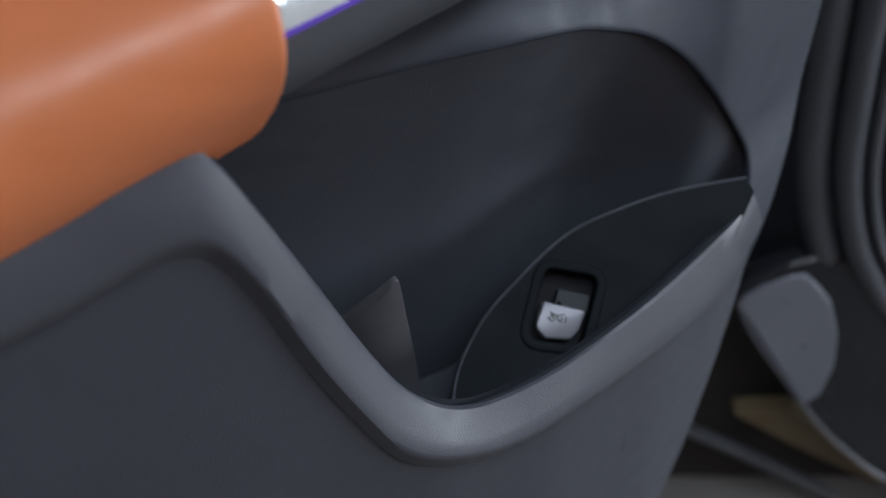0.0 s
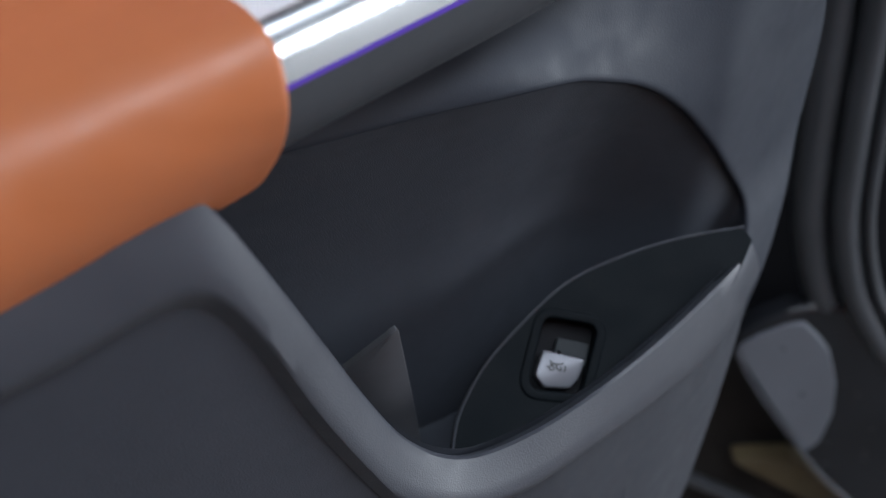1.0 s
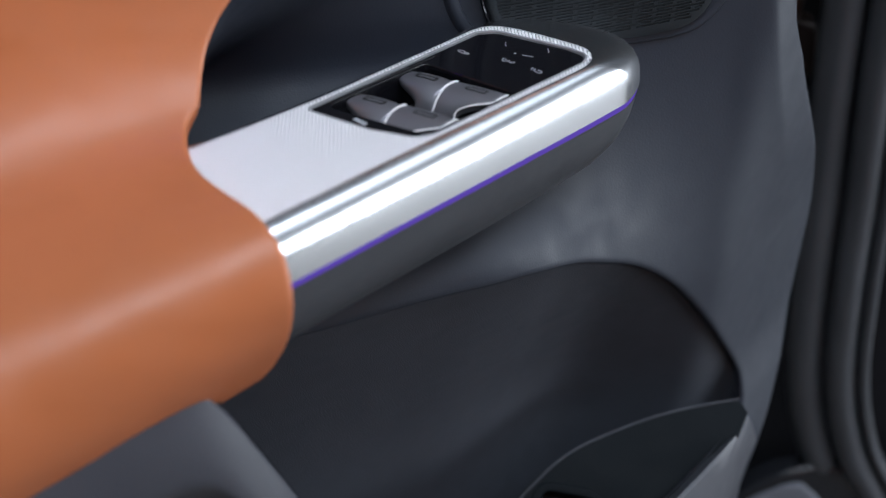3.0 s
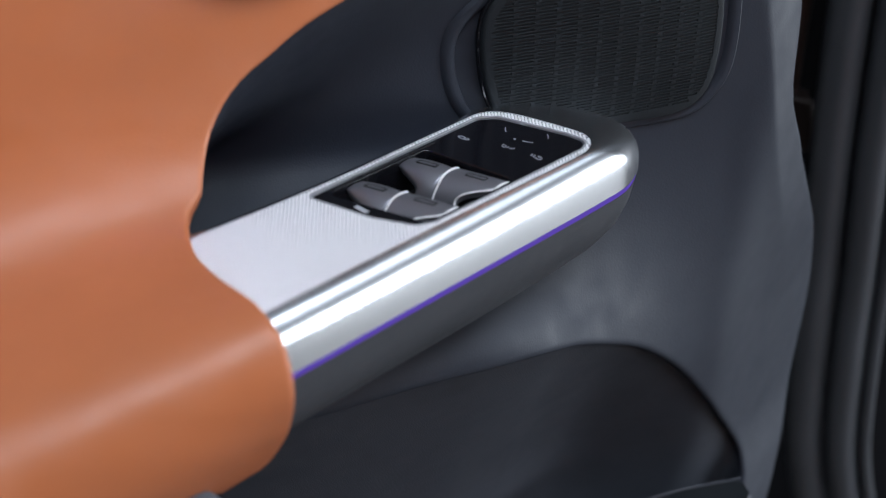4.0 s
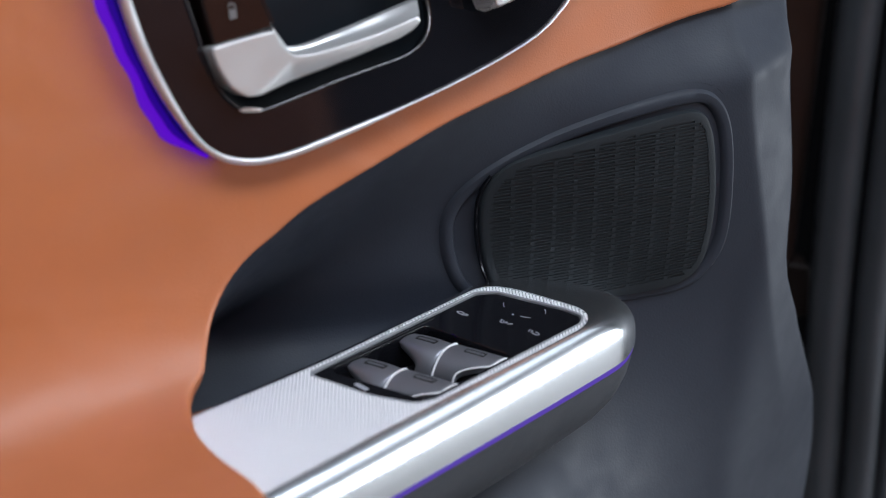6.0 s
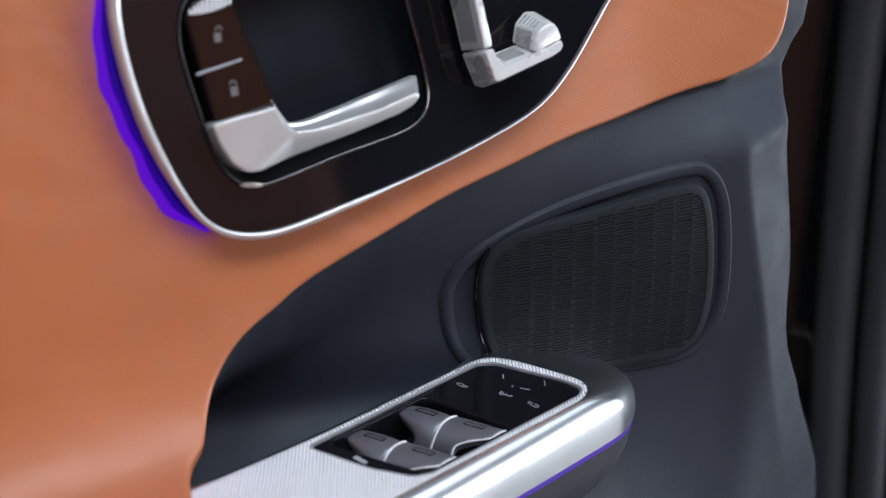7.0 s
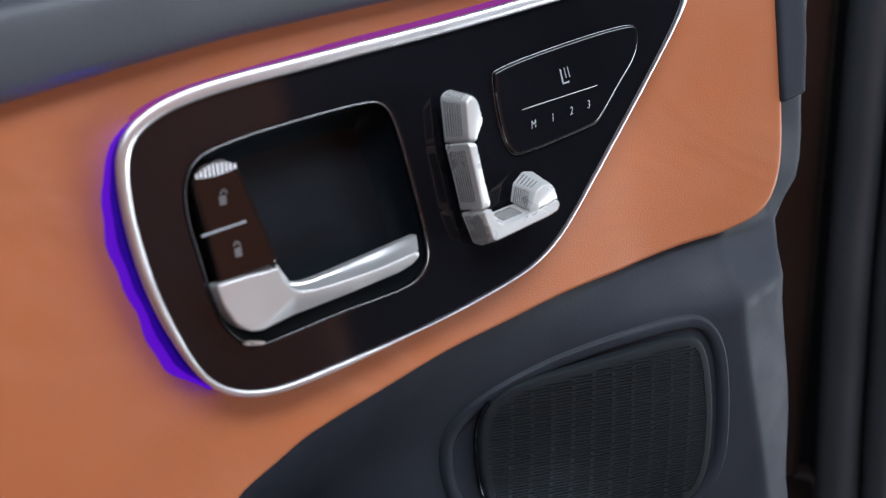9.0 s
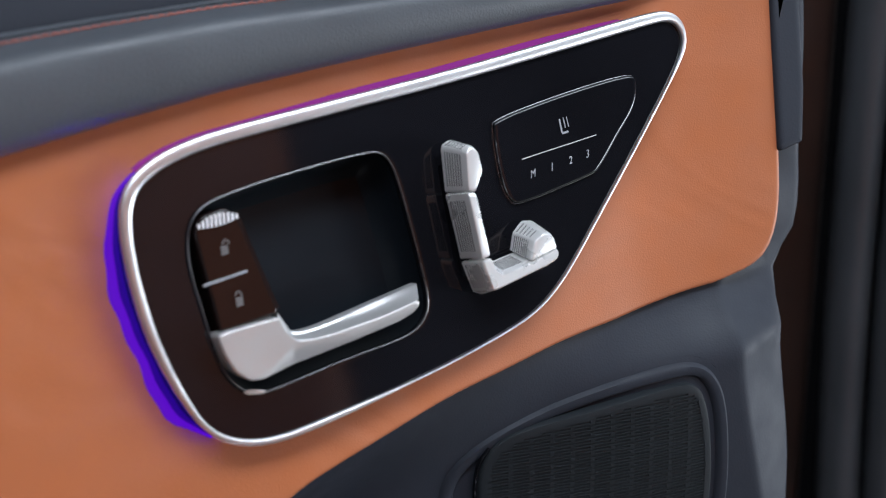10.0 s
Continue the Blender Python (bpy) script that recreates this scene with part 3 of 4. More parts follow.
for q in slots:
    wall(bm, [[SPK(a, b, 0.003) for a, b in q], [SPK(a, b, 0.0025) for a, b in q]])
wall(bm, [[SPK(a, b, h) for a, b in offset(gr, k)] for k, h in ((-0.0015, 0.003), (-0.0006, 0.0027), (0, 0.0015), (0, -0.004))])
bmesh.ops.remove_doubles(bm, verts=bm.verts, dist=1e-7)
part("grille", bm, GRILLE, speaker, "black plastic grille with rows of slots")
bm = bmesh.new()
fill(bm, offset(gr, -0.001), [], SPK, 0.02, 0.0025)
part("backing", bm, GRILLE, speaker)
bm = bmesh.new()
rows = []
for k, h in ((0.0022, -0.001), (0.0012, -0.0030), (0.0002, -0.0030), (-0.0008, -0.0006), (-0.0022, 0.0008), (-0.0045, 0.0010), (-0.0064, 0.0004), (-0.0074, -0.0012), (-0.0080, -0.0060)):
    rows.append([TRIM(a, b, h + 0.001) for a, b in offset(rim, k)])
wall(bm, rows)
part("surround", bm, SOFT, speaker, "raised dark ring round the grille")
bm = bmesh.new()
sel = [p for p in offset(gr, 0.0012) if p[0] < -0.072]
sel.sort(key=lambda p: -p[1])
tube([SPK(a, b, 0.0015) for a, b in sel], lambda i, n: ellipse(0.0009, 0.0014, 8), up=(0, -1, 0), bm=bm)
part("gloss_edge", bm, GLOSS, speaker, "glossy black edge")

# ---- control panel with door handle ----
panel = thing("control_panel", "glossy dark door control panel with chrome frame", "control panel")
FASCIA = [(-0.199, 0.9145), (-0.212, 0.9215), (-0.2215, 0.937), (-0.230, 0.960), (-0.2345, 0.983), (-0.2355, 1.003), (-0.233, 1.015), (-0.226, 1.0225), (-0.213, 1.029),
          (-0.191, 1.0345), (-0.141, 1.0425), (-0.087, 1.051), (-0.028, 1.0615), (0.019, 1.0700), (0.032, 1.0705), (0.0380, 1.0635), (0.0355, 1.052), (0.014, 1.024),
          (-0.023, 0.980), (-0.041, 0.9595), (-0.056, 0.9475), (-0.073, 0.940), (-0.102, 0.931), (-0.130, 0.924), (-0.157, 0.918), (-0.182, 0.9135)]
fas = ccw(fair(resample(smooth(FASCIA, 16), 0.002), 6, closed=True))
RECESS = [(-0.207, 1.0055), (-0.189, 1.0125), (-0.154, 1.019), (-0.131, 1.022), (-0.1235, 1.021), (-0.119, 1.012), (-0.114, 0.986), (-0.1105, 0.961), (-0.1125, 0.952),
          (-0.122, 0.9455), (-0.154, 0.9395), (-0.185, 0.933), (-0.194, 0.9335), (-0.203, 0.943), (-0.2085, 0.966), (-0.212, 0.990)]
rec = ccw(fair(resample(smooth(RECESS, 16), 0.002), 4, closed=True))
bm = slab(fas, PAN, r=0.001, depth=0.0045, step=0.02, holes=[rec], top=0.0)
fascia = part("fascia", bm, GLOSS, panel, "piano-black lacquered panel")
bm = bmesh.new()
rows = [[PAN(a, b, h) for a, b in offset(rec, k)] for k, h in ((0.0, -0.004), (-0.001, -0.010), (-0.004, -0.017), (-0.009, -0.021))]
wall(bm, rows)
fill(bm, offset(rec, -0.009), [], PAN, 0.01, -0.021)
bmesh.ops.remove_doubles(bm, verts=bm.verts, dist=1e-6)
part("handle_recess", bm, BOWL, panel, "dark finger recess behind the handle")


def frame_width(p):
    """Half width of the chrome frame: broad along the top and rear, thin along the bottom."""
    u, v = p
    if v > 1.02 + 0.18 * (u + 0.2):
        return 0.0028
    if u < -0.19 and v > 0.935:
        return 0.0023
    if v < 0.93 and u < -0.14:
        return 0.0013
    return 0.0004


ws = np.array([frame_width(p) for p in fas])
for _ in range(60):
    ws = (np.roll(ws, 1) + ws + np.roll(ws, -1)) / 3


def squircle(n):
    return [(math.copysign(abs(x) ** 0.7, x), math.copysign(abs(y) ** 0.7, y)) for x, y in ellipse(1, 1, n)]


ring = [PAN(a, b, 0.0006) for a, b in fas]
bm = tube(ring, lambda i, n: [(x * ws[i % len(ws)], y * (0.0005 + 0.56 * ws[i % len(ws)])) for x, y in squircle(20)], closed=True, up=tuple(NRM))
part("chrome_frame", bm, CHROME, panel, "satin chrome frame", angle=85)
# violet light behind the rear and upper edge of the panel
sel = [i for i, p in enumerate(fas) if (p[0] < -0.185 and p[1] > 0.918) or p[1] > 1.021 + 0.18 * (p[0] + 0.2)]
start = next(k for k in range(len(sel)) if sel[k] - sel[k - 1] != 1)
sel = sel[start:] + sel[:start]
o1, o2 = offset(fas, -0.0008), offset(fas, -0.003)
bm = bmesh.new()
rear = [i for i in sel if fas[i][0] < -0.195 and fas[i][1] < 1.022]
upper = [i for i in sel if i not in rear]
wall(bm, [[PAN(*o1[i], -0.0022) for i in rear], [PAN(*o1[i], -0.0075) for i in rear], [PAN(*o2[i], -0.0088) for i in rear]], closed=False)
part("light_strip", bm, VIOLET, panel, "bright violet ambient light strip")
bm = bmesh.new()
wall(bm, [[PAN(*o1[i], -0.0072) for i in upper], [PAN(*o1[i], -0.0086) for i in upper], [PAN(*o2[i], -0.0092) for i in upper]], closed=False)
part("light_strip", bm, VIOLETTOP, panel, "dimmer violet ambient light strip")
# violet spill on the leather put into glowing bands, dim to bright outwards
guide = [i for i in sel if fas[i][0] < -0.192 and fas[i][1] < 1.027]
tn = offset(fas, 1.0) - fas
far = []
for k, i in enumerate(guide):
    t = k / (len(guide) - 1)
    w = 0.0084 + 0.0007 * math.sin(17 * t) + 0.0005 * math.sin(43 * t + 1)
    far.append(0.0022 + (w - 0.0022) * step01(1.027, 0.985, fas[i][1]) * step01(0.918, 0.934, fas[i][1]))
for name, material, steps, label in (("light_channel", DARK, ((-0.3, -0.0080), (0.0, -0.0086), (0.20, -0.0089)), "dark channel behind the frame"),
                                     ("inner_spill_guide", VIOLETSPILLDIM, ((0.20, -0.0089), (0.35, -0.0091), (0.50, -0.0092)), "light guide, dim inner band of the violet spill"),
                                     ("spill_guide", VIOLETSPILL, ((0.50, -0.0092), (0.70, -0.0093), (0.88, -0.0095), (1.0, -0.0098)), "light guide whose glow includes the violet spill on leather")):
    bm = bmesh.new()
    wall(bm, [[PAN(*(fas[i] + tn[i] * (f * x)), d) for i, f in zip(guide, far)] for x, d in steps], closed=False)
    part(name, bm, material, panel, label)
# glow on the leather above the frame, made as a thin emissive band
along = [i for i in upper if fas[i][0] < 0.030]
thin = [0.0038 + 0.0016 * step01(-0.19, -0.12, fas[i][0]) - 0.0018 * step01(-0.05, 0.03, fas[i][0]) for i in along]
bm = bmesh.new()
wall(bm, [[PAN(*(fas[i] + tn[i] * (f * x)), d) for i, f in zip(along, thin)] for x, d in ((0.0, -0.0086), (0.5, -0.0090), (0.9, -0.0093), (1.0, -0.0098))], closed=False)
part("upper_spill_band", bm, MAGENTASPILL, panel, "thin magenta band standing in for glow on the leather")
bm = slab(offset(fas, -0.006), PAN, r=0.001, depth=0.010, step=0.03, top=-0.003, holes=[offset(rec, 0.002)])
part("carrier", bm, DARK, panel)

# highlight on the gloss edge of the recess, drawn as a thin metal tube
bm = tube([PAN(a, b, 0.0002) for a, b in offset(rec, 0.0002)], lambda i, n: ellipse(0.0004, 0.0004, 8), closed=True, up=tuple(NRM))
part("recess_highlight", bm, RIMMETAL, panel, "thin metal line for the highlight round the recess")

# lock rocker
ROCK = [(-0.2095, 0.9985), (-0.2065, 1.004), (-0.1965, 1.0068), (-0.1918, 1.0035), (-0.1795, 0.9635), (-0.2035, 0.9565)]
rock = rounded(ROCK, [0.004, 0.004, 0.003, 0.004, 0.002, 0.002])


def tilt(u, v, d):
    return PAN(u, v, d + 0.002 + 0.10 * (u + 0.21))


bm = slab(resample(rock, 0.0015), tilt, r=0.0012, depth=0.02, step=0.003, top=0.001)
rocker = part("lock_rocker", bm, BROWN, panel, "glossy brown lock rocker")
bm = slab([(-0.2085, 0.9772), (-0.1905, 0.9808), (-0.1905, 0.9818), (-0.2085, 0.9783)], tilt, r=0.0002, depth=0.001, step=0.02, top=0.0016)
part("divider_line", bm, GREYPRINT, rocker)
bm = bmesh.new()
for k in range(10):
    u = -0.2075 + k * 0.0017
    arch = 1 - ((k - 4.5) / 5.2) ** 2
    tube([tilt(u, 1.0000 + 0.15 * (u + 0.207) - 0.0012 * arch, 0.0014), tilt(u + 0.0002, 1.0008 + 0.15 * (u + 0.207) + 0.0028 * arch, 0.0010)], lambda i, n: ellipse(0.0006, 0.0007, 6), up=tuple(NRM), bm=bm)
part("ribs", bm, PLATE, rocker, "bright ribbed end")


# sloping flank beside the rocker
bm = bmesh.new()
flank = np.array([(-0.1935, 1.0020), (-0.1900, 0.9905), (-0.1865, 0.9790), (-0.1820, 0.9650)])
wall(bm, [[tilt(a + du, b, dd) for a, b in flank] for du, dd in ((0.0, 0.0), (0.0014, -0.0006), (0.0018, -0.0020), (0.0040, -0.0030), (0.0046, -0.0090))], closed=False)
part("rocker_flank", bm, BROWN, rocker)
# highlight along the flank, laid on as a thin metal line
part("flank_highlight", tube([tilt(a + 0.0017, b, -0.0009) for a, b in flank], lambda i, n: ellipse(0.0002, 0.0002, 6), up=tuple(NRM)), RIMMETAL, rocker)


def bar(fn, a, b, w, h, bm=None):
    """A thin raised stroke from a to b."""
    bm = bm or bmesh.new()
    a, b = np.array(a), np.array(b)
    t = (b - a) / np.linalg.norm(b - a)
    n = np.array([-t[1], t[0]]) * w / 2
    q = [a - n, b - n, b + n, a + n]
    lo = [fn(p[0], p[1], h - 0.0006) for p in q]
    hi = [fn(p[0], p[1], h) for p in q]
    wall(bm, [lo, hi])
    bm.faces.new([bm.verts.new(v) for v in hi])
    return bm


def padlock(cx, cz, open_):
    bm = bmesh.new()
    for k in range(3):
        bar(tilt, (cx - 0.0014, cz + 0.0005 + k * 0.0012), (cx + 0.0014, cz + 0.0009 + k * 0.0012), 0.0011, 0.0015, bm)
    arc = [(cx - 0.001 + 0.0012 * math.cos(t) + open_, cz + 0.0042 + 0.0017 * math.sin(t)) for t in np.linspace(0, math.pi, 7)]
    for a, b in zip(arc, arc[1:]):
        bar(tilt, a, b, 0.0006, 0.0015, bm)
    return bm


part("open_lock_symbol", padlock(-0.1985, 0.9885, 0.0018), ICON, rocker)
part("closed_lock_symbol", padlock(-0.1950, 0.9680, 0.0009), ICON, rocker)

# pull handle: a front plate whose lower face leans in, and a hollow upper side
FRONT = [(-0.2072, 0.9588), (-0.1946, 0.9607), (-0.1810, 0.9622), (-0.1785, 0.9556), (-0.1745, 0.9520), (-0.1670, 0.9517), (-0.1570, 0.9528), (-0.1363, 0.9562), (-0.1192, 0.9606),
         (-0.1190, 0.9580), (-0.1215, 0.9552), (-0.1276, 0.9526), (-0.1475, 0.9482), (-0.1680, 0.9439), (-0.1903, 0.9391), (-0.1961, 0.9394), (-0.2014, 0.9434), (-0.2053, 0.9511)]
front = rounded(FRONT, [0.0012, 0.01, 0.0012, 0.004, 0.004, 0.004, 0.01, 0.01, 0.0012, 0.003, 0.004, 0.004, 0.02, 0.02, 0.006, 0.006, 0.008, 0.012], 4)


def HANDLE(u, v, d):
    fold = lerp(u, [-0.2, -0.1910, -0.1760, -0.150, -0.118], [0.930, 0.9388, 0.9488, 0.9512, 0.9585])
    return PAN(u, v, d - 0.375 * ((fold - v) + math.sqrt((fold - v) ** 2 + 0.0012 ** 2)))


handle = part("pull_handle", slab(resample(front, 0.0016), HANDLE, r=0.0007, depth=0.014, step=0.0014, top=0.0105, rings=3), HANDLEMAT, panel, "satin silver pull handle", angle=60)
CREASE = [(-0.1815, 0.9620), (-0.1785, 0.9556), (-0.1745, 0.9520), (-0.1670, 0.9517), (-0.1570, 0.9528), (-0.1363, 0.9562), (-0.1192, 0.9606)]
RIDGE = [(-0.1790, 0.9630), (-0.1760, 0.9578), (-0.1734, 0.9549), (-0.1660, 0.9549), (-0.1531, 0.9576), (-0.1319, 0.9627), (-0.1161, 0.9664)]
cr, ri = smooth(CREASE, 6, closed=False), smooth(RIDGE, 6, closed=False)
bm = bmesh.new()
rows = []
for t, d in ((0.0, 0.0098), (0.12, 0.0080), (0.35, 0.0055), (0.65, 0.0036), (0.9, 0.0032), (1.0, 0.0026)):
    ends = [step01(0.80, 1.0, j / (len(cr) - 1)) for j in range(len(cr))]
    rows.append([PAN(*(p + (q - p) * t), d * (1 - e) + (0.0098 - 0.0072 * t) * e) for p, q, e in zip(cr, ri, ends)])
rows.append([PAN(*(q + np.array((0, 0.0002))), -0.003) for q in ri])
rows.append([PAN(*(p - np.array((0, 0.004))), -0.003) for p in cr])
made = wall(bm, rows, closed=False)
bm.faces.new([r[-1] for r in made])
part("grip_hollow", bm, HANDLEMAT, handle, "bright hollow upper side of the grip")
# glint under the handle, shaped as a small silver slab
bm = slab(rounded([(-0.1973, 0.9340), (-0.1942, 0.9347), (-0.1895, 0.9340), (-0.1865, 0.9330), (-0.1885, 0.9322), (-0.1944, 0.9328)], 0.0005), PAN, r=0.0003, depth=0.002, step=0.01, top=0.0009)
part("glint_slab", bm, SILVER, panel, "glint below the handle drawn as a small silver slab")

# memory pad
MEM = [(-0.0700, 1.0255), (-0.0655, 1.0312), (-0.031, 1.0395), (0.001, 1.0450), (0.0075, 1.0425), (0.0050, 1.0315), (-0.006, 1.0185), (-0.017, 1.0060), (-0.0235, 1.0025), (-0.058, 0.9945), (-0.0655, 0.9965), (-0.0690, 1.007)]
mem_o = ccw(resample(smooth(MEM, 5), 0.002))
mem = part("memory_pad", slab(mem_o, PAN, r=0.0012, depth=0.003, step=0.02, top=0.0022), GLOSS, panel, "black memory button pad with white print")
bm = bmesh.new()
wall(bm, [[PAN(*p, h) for p in offset(mem_o, k)] for k, h in ((0.0004, 0.0001), (0.00035, 0.0004), (0.0001, 0.0005), (0.0, 0.0003))])
part("pad_edge", bm, RIMMETAL, mem, "thin bright edge")
part("ridge_line", bar(PAN, (-0.058, 1.0128), (-0.0180, 1.0200), 0.0004, 0.0028), SILVER, mem, "thin bright dividing ridge")


def letter(ch, u, v, size, parent, material, name):
    cu = bpy.data.curves.new(name, "FONT")
    cu.body, cu.size, cu.extrude, cu.align_x = ch, size, 0.0002, "CENTER"
    tmp = bpy.data.objects.new(name, cu)
    scene.collection.objects.link(tmp)
    bpy.context.view_layer.update()
    me = bpy.data.meshes.new_from_object(tmp.evaluated_get(bpy.context.evaluated_depsgraph_get()))
    bpy.data.objects.remove(tmp)
    for vert in me.vertices:
        x, y, z = vert.co
        vert.co = PAN(u + x * 0.72 + 0.12 * y, v + y + 0.18 * x, 0.0023 + z)
    me.materials.clear()
    me.materials.append(material)
    ob = new(name, me)
    ob.parent = parent
    return ob


letter("M", -0.0532, 1.0045, 0.0050, mem, GREYPRINT, "letter_m")
letter("1", -0.0430, 1.0064, 0.0050, mem, GREYPRINT, "digit_one")
letter("2", -0.0328, 1.0085, 0.0050, mem, GREYPRINT, "digit_two")
letter("3", -0.0235, 1.0105, 0.0050, mem, GREYPRINT, "digit_three")
bm = bmesh.new()
for a, b, w in (((-0.0366, 1.0285), (-0.0358, 1.0225), 0.0007), ((-0.0358, 1.0222), (-0.0325, 1.0228), 0.0008), ((-0.0345, 1.0290), (-0.0338, 1.0245), 0.0004), ((-0.0328, 1.0293), (-0.0320, 1.0248), 0.0004)):
    bar(PAN, a, b, w, 0.0026, bm)
part("seat_symbol", bm, GREYPRINT, mem)

# ---- seat adjuster ----
seat = thing("seat_switch", "satin silver seat-shaped adjuster switch on the panel", "seat switch")


def block(front, foot, top, low, corner=0.0014):
    """A tapered key: its front outline at height top and its foot outline at height low."""
    f = rounded(front, corner, 4)
    g = rounded(foot, corner, 4)
    bm = bmesh.new()
    c = f.mean(0)
    rows = [[PAN(*p, low) for p in g]]
    for t in (0.35, 0.7, 0.88):
        rows.append([PAN(*(q + (p - q) * t), low + (top - low) * t) for p, q in zip(f, g)])
    for t, h in ((0.0, -0.0012), (0.03, -0.0005), (0.09, -0.0001), (0.16, 0.0)):
        rows.append([PAN(*(p + (c - p) * t), top + h) for p in f])
    made = wall(bm, rows)
    bm.faces.new(made[-1])
    bmesh.ops.remove_doubles(bm, verts=bm.verts, dist=1e-7)
    return bm


def ribs(a0, a1, b0, b1, low, top, n, parent):
    """Grip grooves on a flank, their shade drawn as dark lines, between its foot edge a0-a1 and its front edge b0-b1.
    """
    bm = bmesh.new()
    for k in range(n):
        t = 0.14 + 0.60 * k / (n - 1)
        p0, p1 = np.array(a0) + (np.array(b0) - np.array(a0)) * t, np.array(a1) + (np.array(b1) - np.array(a1)) * t
        d = low + (top - low) * t
        e0, e1 = p0 + (p1 - p0) * 0.12, p0 + (p1 - p0) * 0.88
        tube([PAN(*e0, d), PAN(*e1, d)], lambda i, m: ellipse(0.00026, 0.0003, 6), up=tuple(NRM), bm=bm)
    return part("groove_lines", bm, GROOVESHADE, parent, "fine dark lines for shaded grip grooves")


SEAT_LOW, SEAT_TOP = 0.005, 0.021
HF = [(-0.0960, 1.0024), (-0.0923, 1.0017), (-0.0880, 1.0099), (-0.0893, 1.0178), (-0.0921, 1.0208), (-0.0952, 1.0185)]
HB = [(-0.0990, 1.0026), (-0.0930, 1.0014), (-0.0868, 1.0100), (-0.0880, 1.0205), (-0.0932, 1.0246), (-0.0988, 1.0222)]
head = part("headrest_switch", block(HF, HB, SEAT_TOP, SEAT_LOW, [0.0012, 0.0012, 0.004, 0.004, 0.004, 0.0035]), SILVER, seat, angle=60)
ribs(HB[0], HB[5], HF[0], HF[5], SEAT_LOW, SEAT_TOP, 7, head)
ribs(HB[5], HB[4], HF[5], HF[4], SEAT_LOW, SEAT_TOP, 6, head)
BF = [(-0.0929, 0.9739), (-0.0887, 0.9747), (-0.0905, 0.9870), (-0.0924, 1.0012), (-0.0962, 1.0018), (-0.0943, 0.9860)]
BB = [(-0.0950, 0.9739), (-0.0880, 0.9744), (-0.0898, 0.9870), (-0.0915, 1.0008), (-0.0990, 1.0020), (-0.0966, 0.9860)]
backrest = part("backrest_switch", block(BF, BB, SEAT_TOP, SEAT_LOW, 0.0010), SILVER, seat, angle=60)
ribs(BB[0], BB[4], BF[0], BF[4], SEAT_LOW, SEAT_TOP, 7, backrest)
CF = [(-0.0892, 0.9604), (-0.0868, 0.9606), (-0.0613, 0.9673), (-0.0562, 0.9694), (-0.0549, 0.9716), (-0.0556, 0.9738), (-0.0702, 0.9694), (-0.0838, 0.9666), (-0.0864, 0.9682), (-0.0885, 0.9738), (-0.0928, 0.9729)]
CB = [(-0.0908, 0.9596), (-0.0868, 0.9580), (-0.0605, 0.9650), (-0.0548, 0.9678), (-0.0535, 0.9712), (-0.0545, 0.9762), (-0.0700, 0.9734), (-0.0826, 0.9706), (-0.0856, 0.9712), (-0.0880, 0.9738), (-0.0950, 0.9729)]
bm = bmesh.new()
f_, g_ = rounded(CF, 0.0012, 4), rounded(CB, 0.0012, 4)
wall(bm, [[PAN(*p, SEAT_LOW) for p in g_], [PAN(*(p * 0.9 + q * 0.1), SEAT_TOP - 0.0016) for p, q in zip(f_, g_)], [PAN(*p, SEAT_TOP - 0.0006) for p in f_], [PAN(*p, SEAT_TOP) for p in offset(ccw(f_), -0.0005)]])
fill(bm, offset(ccw(f_), -0.0005), [], PAN, 0.004, SEAT_TOP)
bmesh.ops.remove_doubles(bm, verts=bm.verts, dist=1e-6)
base = part("cushion_base", bm, SILVER, seat)
ribs(CB[0], CB[10], CF[0], CF[10], SEAT_LOW, SEAT_TOP, 7, base)
ribs(CB[7], CB[6], CF[7], CF[6], SEAT_LOW, SEAT_TOP, 9, base)
UF = [(-0.0697, 0.9698), (-0.0558, 0.9742), (-0.0572, 0.9792), (-0.0590, 0.9808), (-0.0622, 0.9810), (-0.0668, 0.9786)]
UB = [(-0.0706, 0.9742), (-0.0545, 0.9788), (-0.0545, 0.9822), (-0.0575, 0.9862), (-0.0630, 0.9866), (-0.0682, 0.9822)]
cush = part("cushion_switch", block(UF, UB, SEAT_TOP + 0.0004, SEAT_LOW, [0.0008, 0.0008, 0.002, 0.003, 0.003, 0.003]), SILVER, seat, angle=60)
ribs(UB[0], UB[5], UF[0], UF[5], SEAT_LOW, SEAT_TOP, 8, cush)
ribs(UB[5], UB[4], UF[5], UF[4], SEAT_LOW, SEAT_TOP, 5, cush)
bm = slab(rounded([(-0.0925, 0.966), (-0.0895, 0.966), (-0.0930, 1.014), (-0.0960, 1.014)], 0.001), PAN, r=0.0003, depth=0.006, step=0.03, top=0.006)
part("stem", bm, DARK, seat)

# ---- armrest pod with window switches ----
pod = thing("window_switch_pod", "silver and chrome armrest switch pod with window switches", "switch pod")
TOPZ = 0.824
PI_ = [(-0.243, -0.0505), (-0.232, -0.0475), (-0.169, -0.0275), (-0.108, -0.0095), (-0.074, 0.0005), (-0.058, 0.0065), (-0.0515, 0.0180), (-0.0575, 0.0320), (-0.0705, 0.0540), (-0.082, 0.0605),
       (-0.100, 0.0550), (-0.134, 0.0440), (-0.180, 0.0290), (-0.238, 0.0145), (-0.246, 0.0125)]
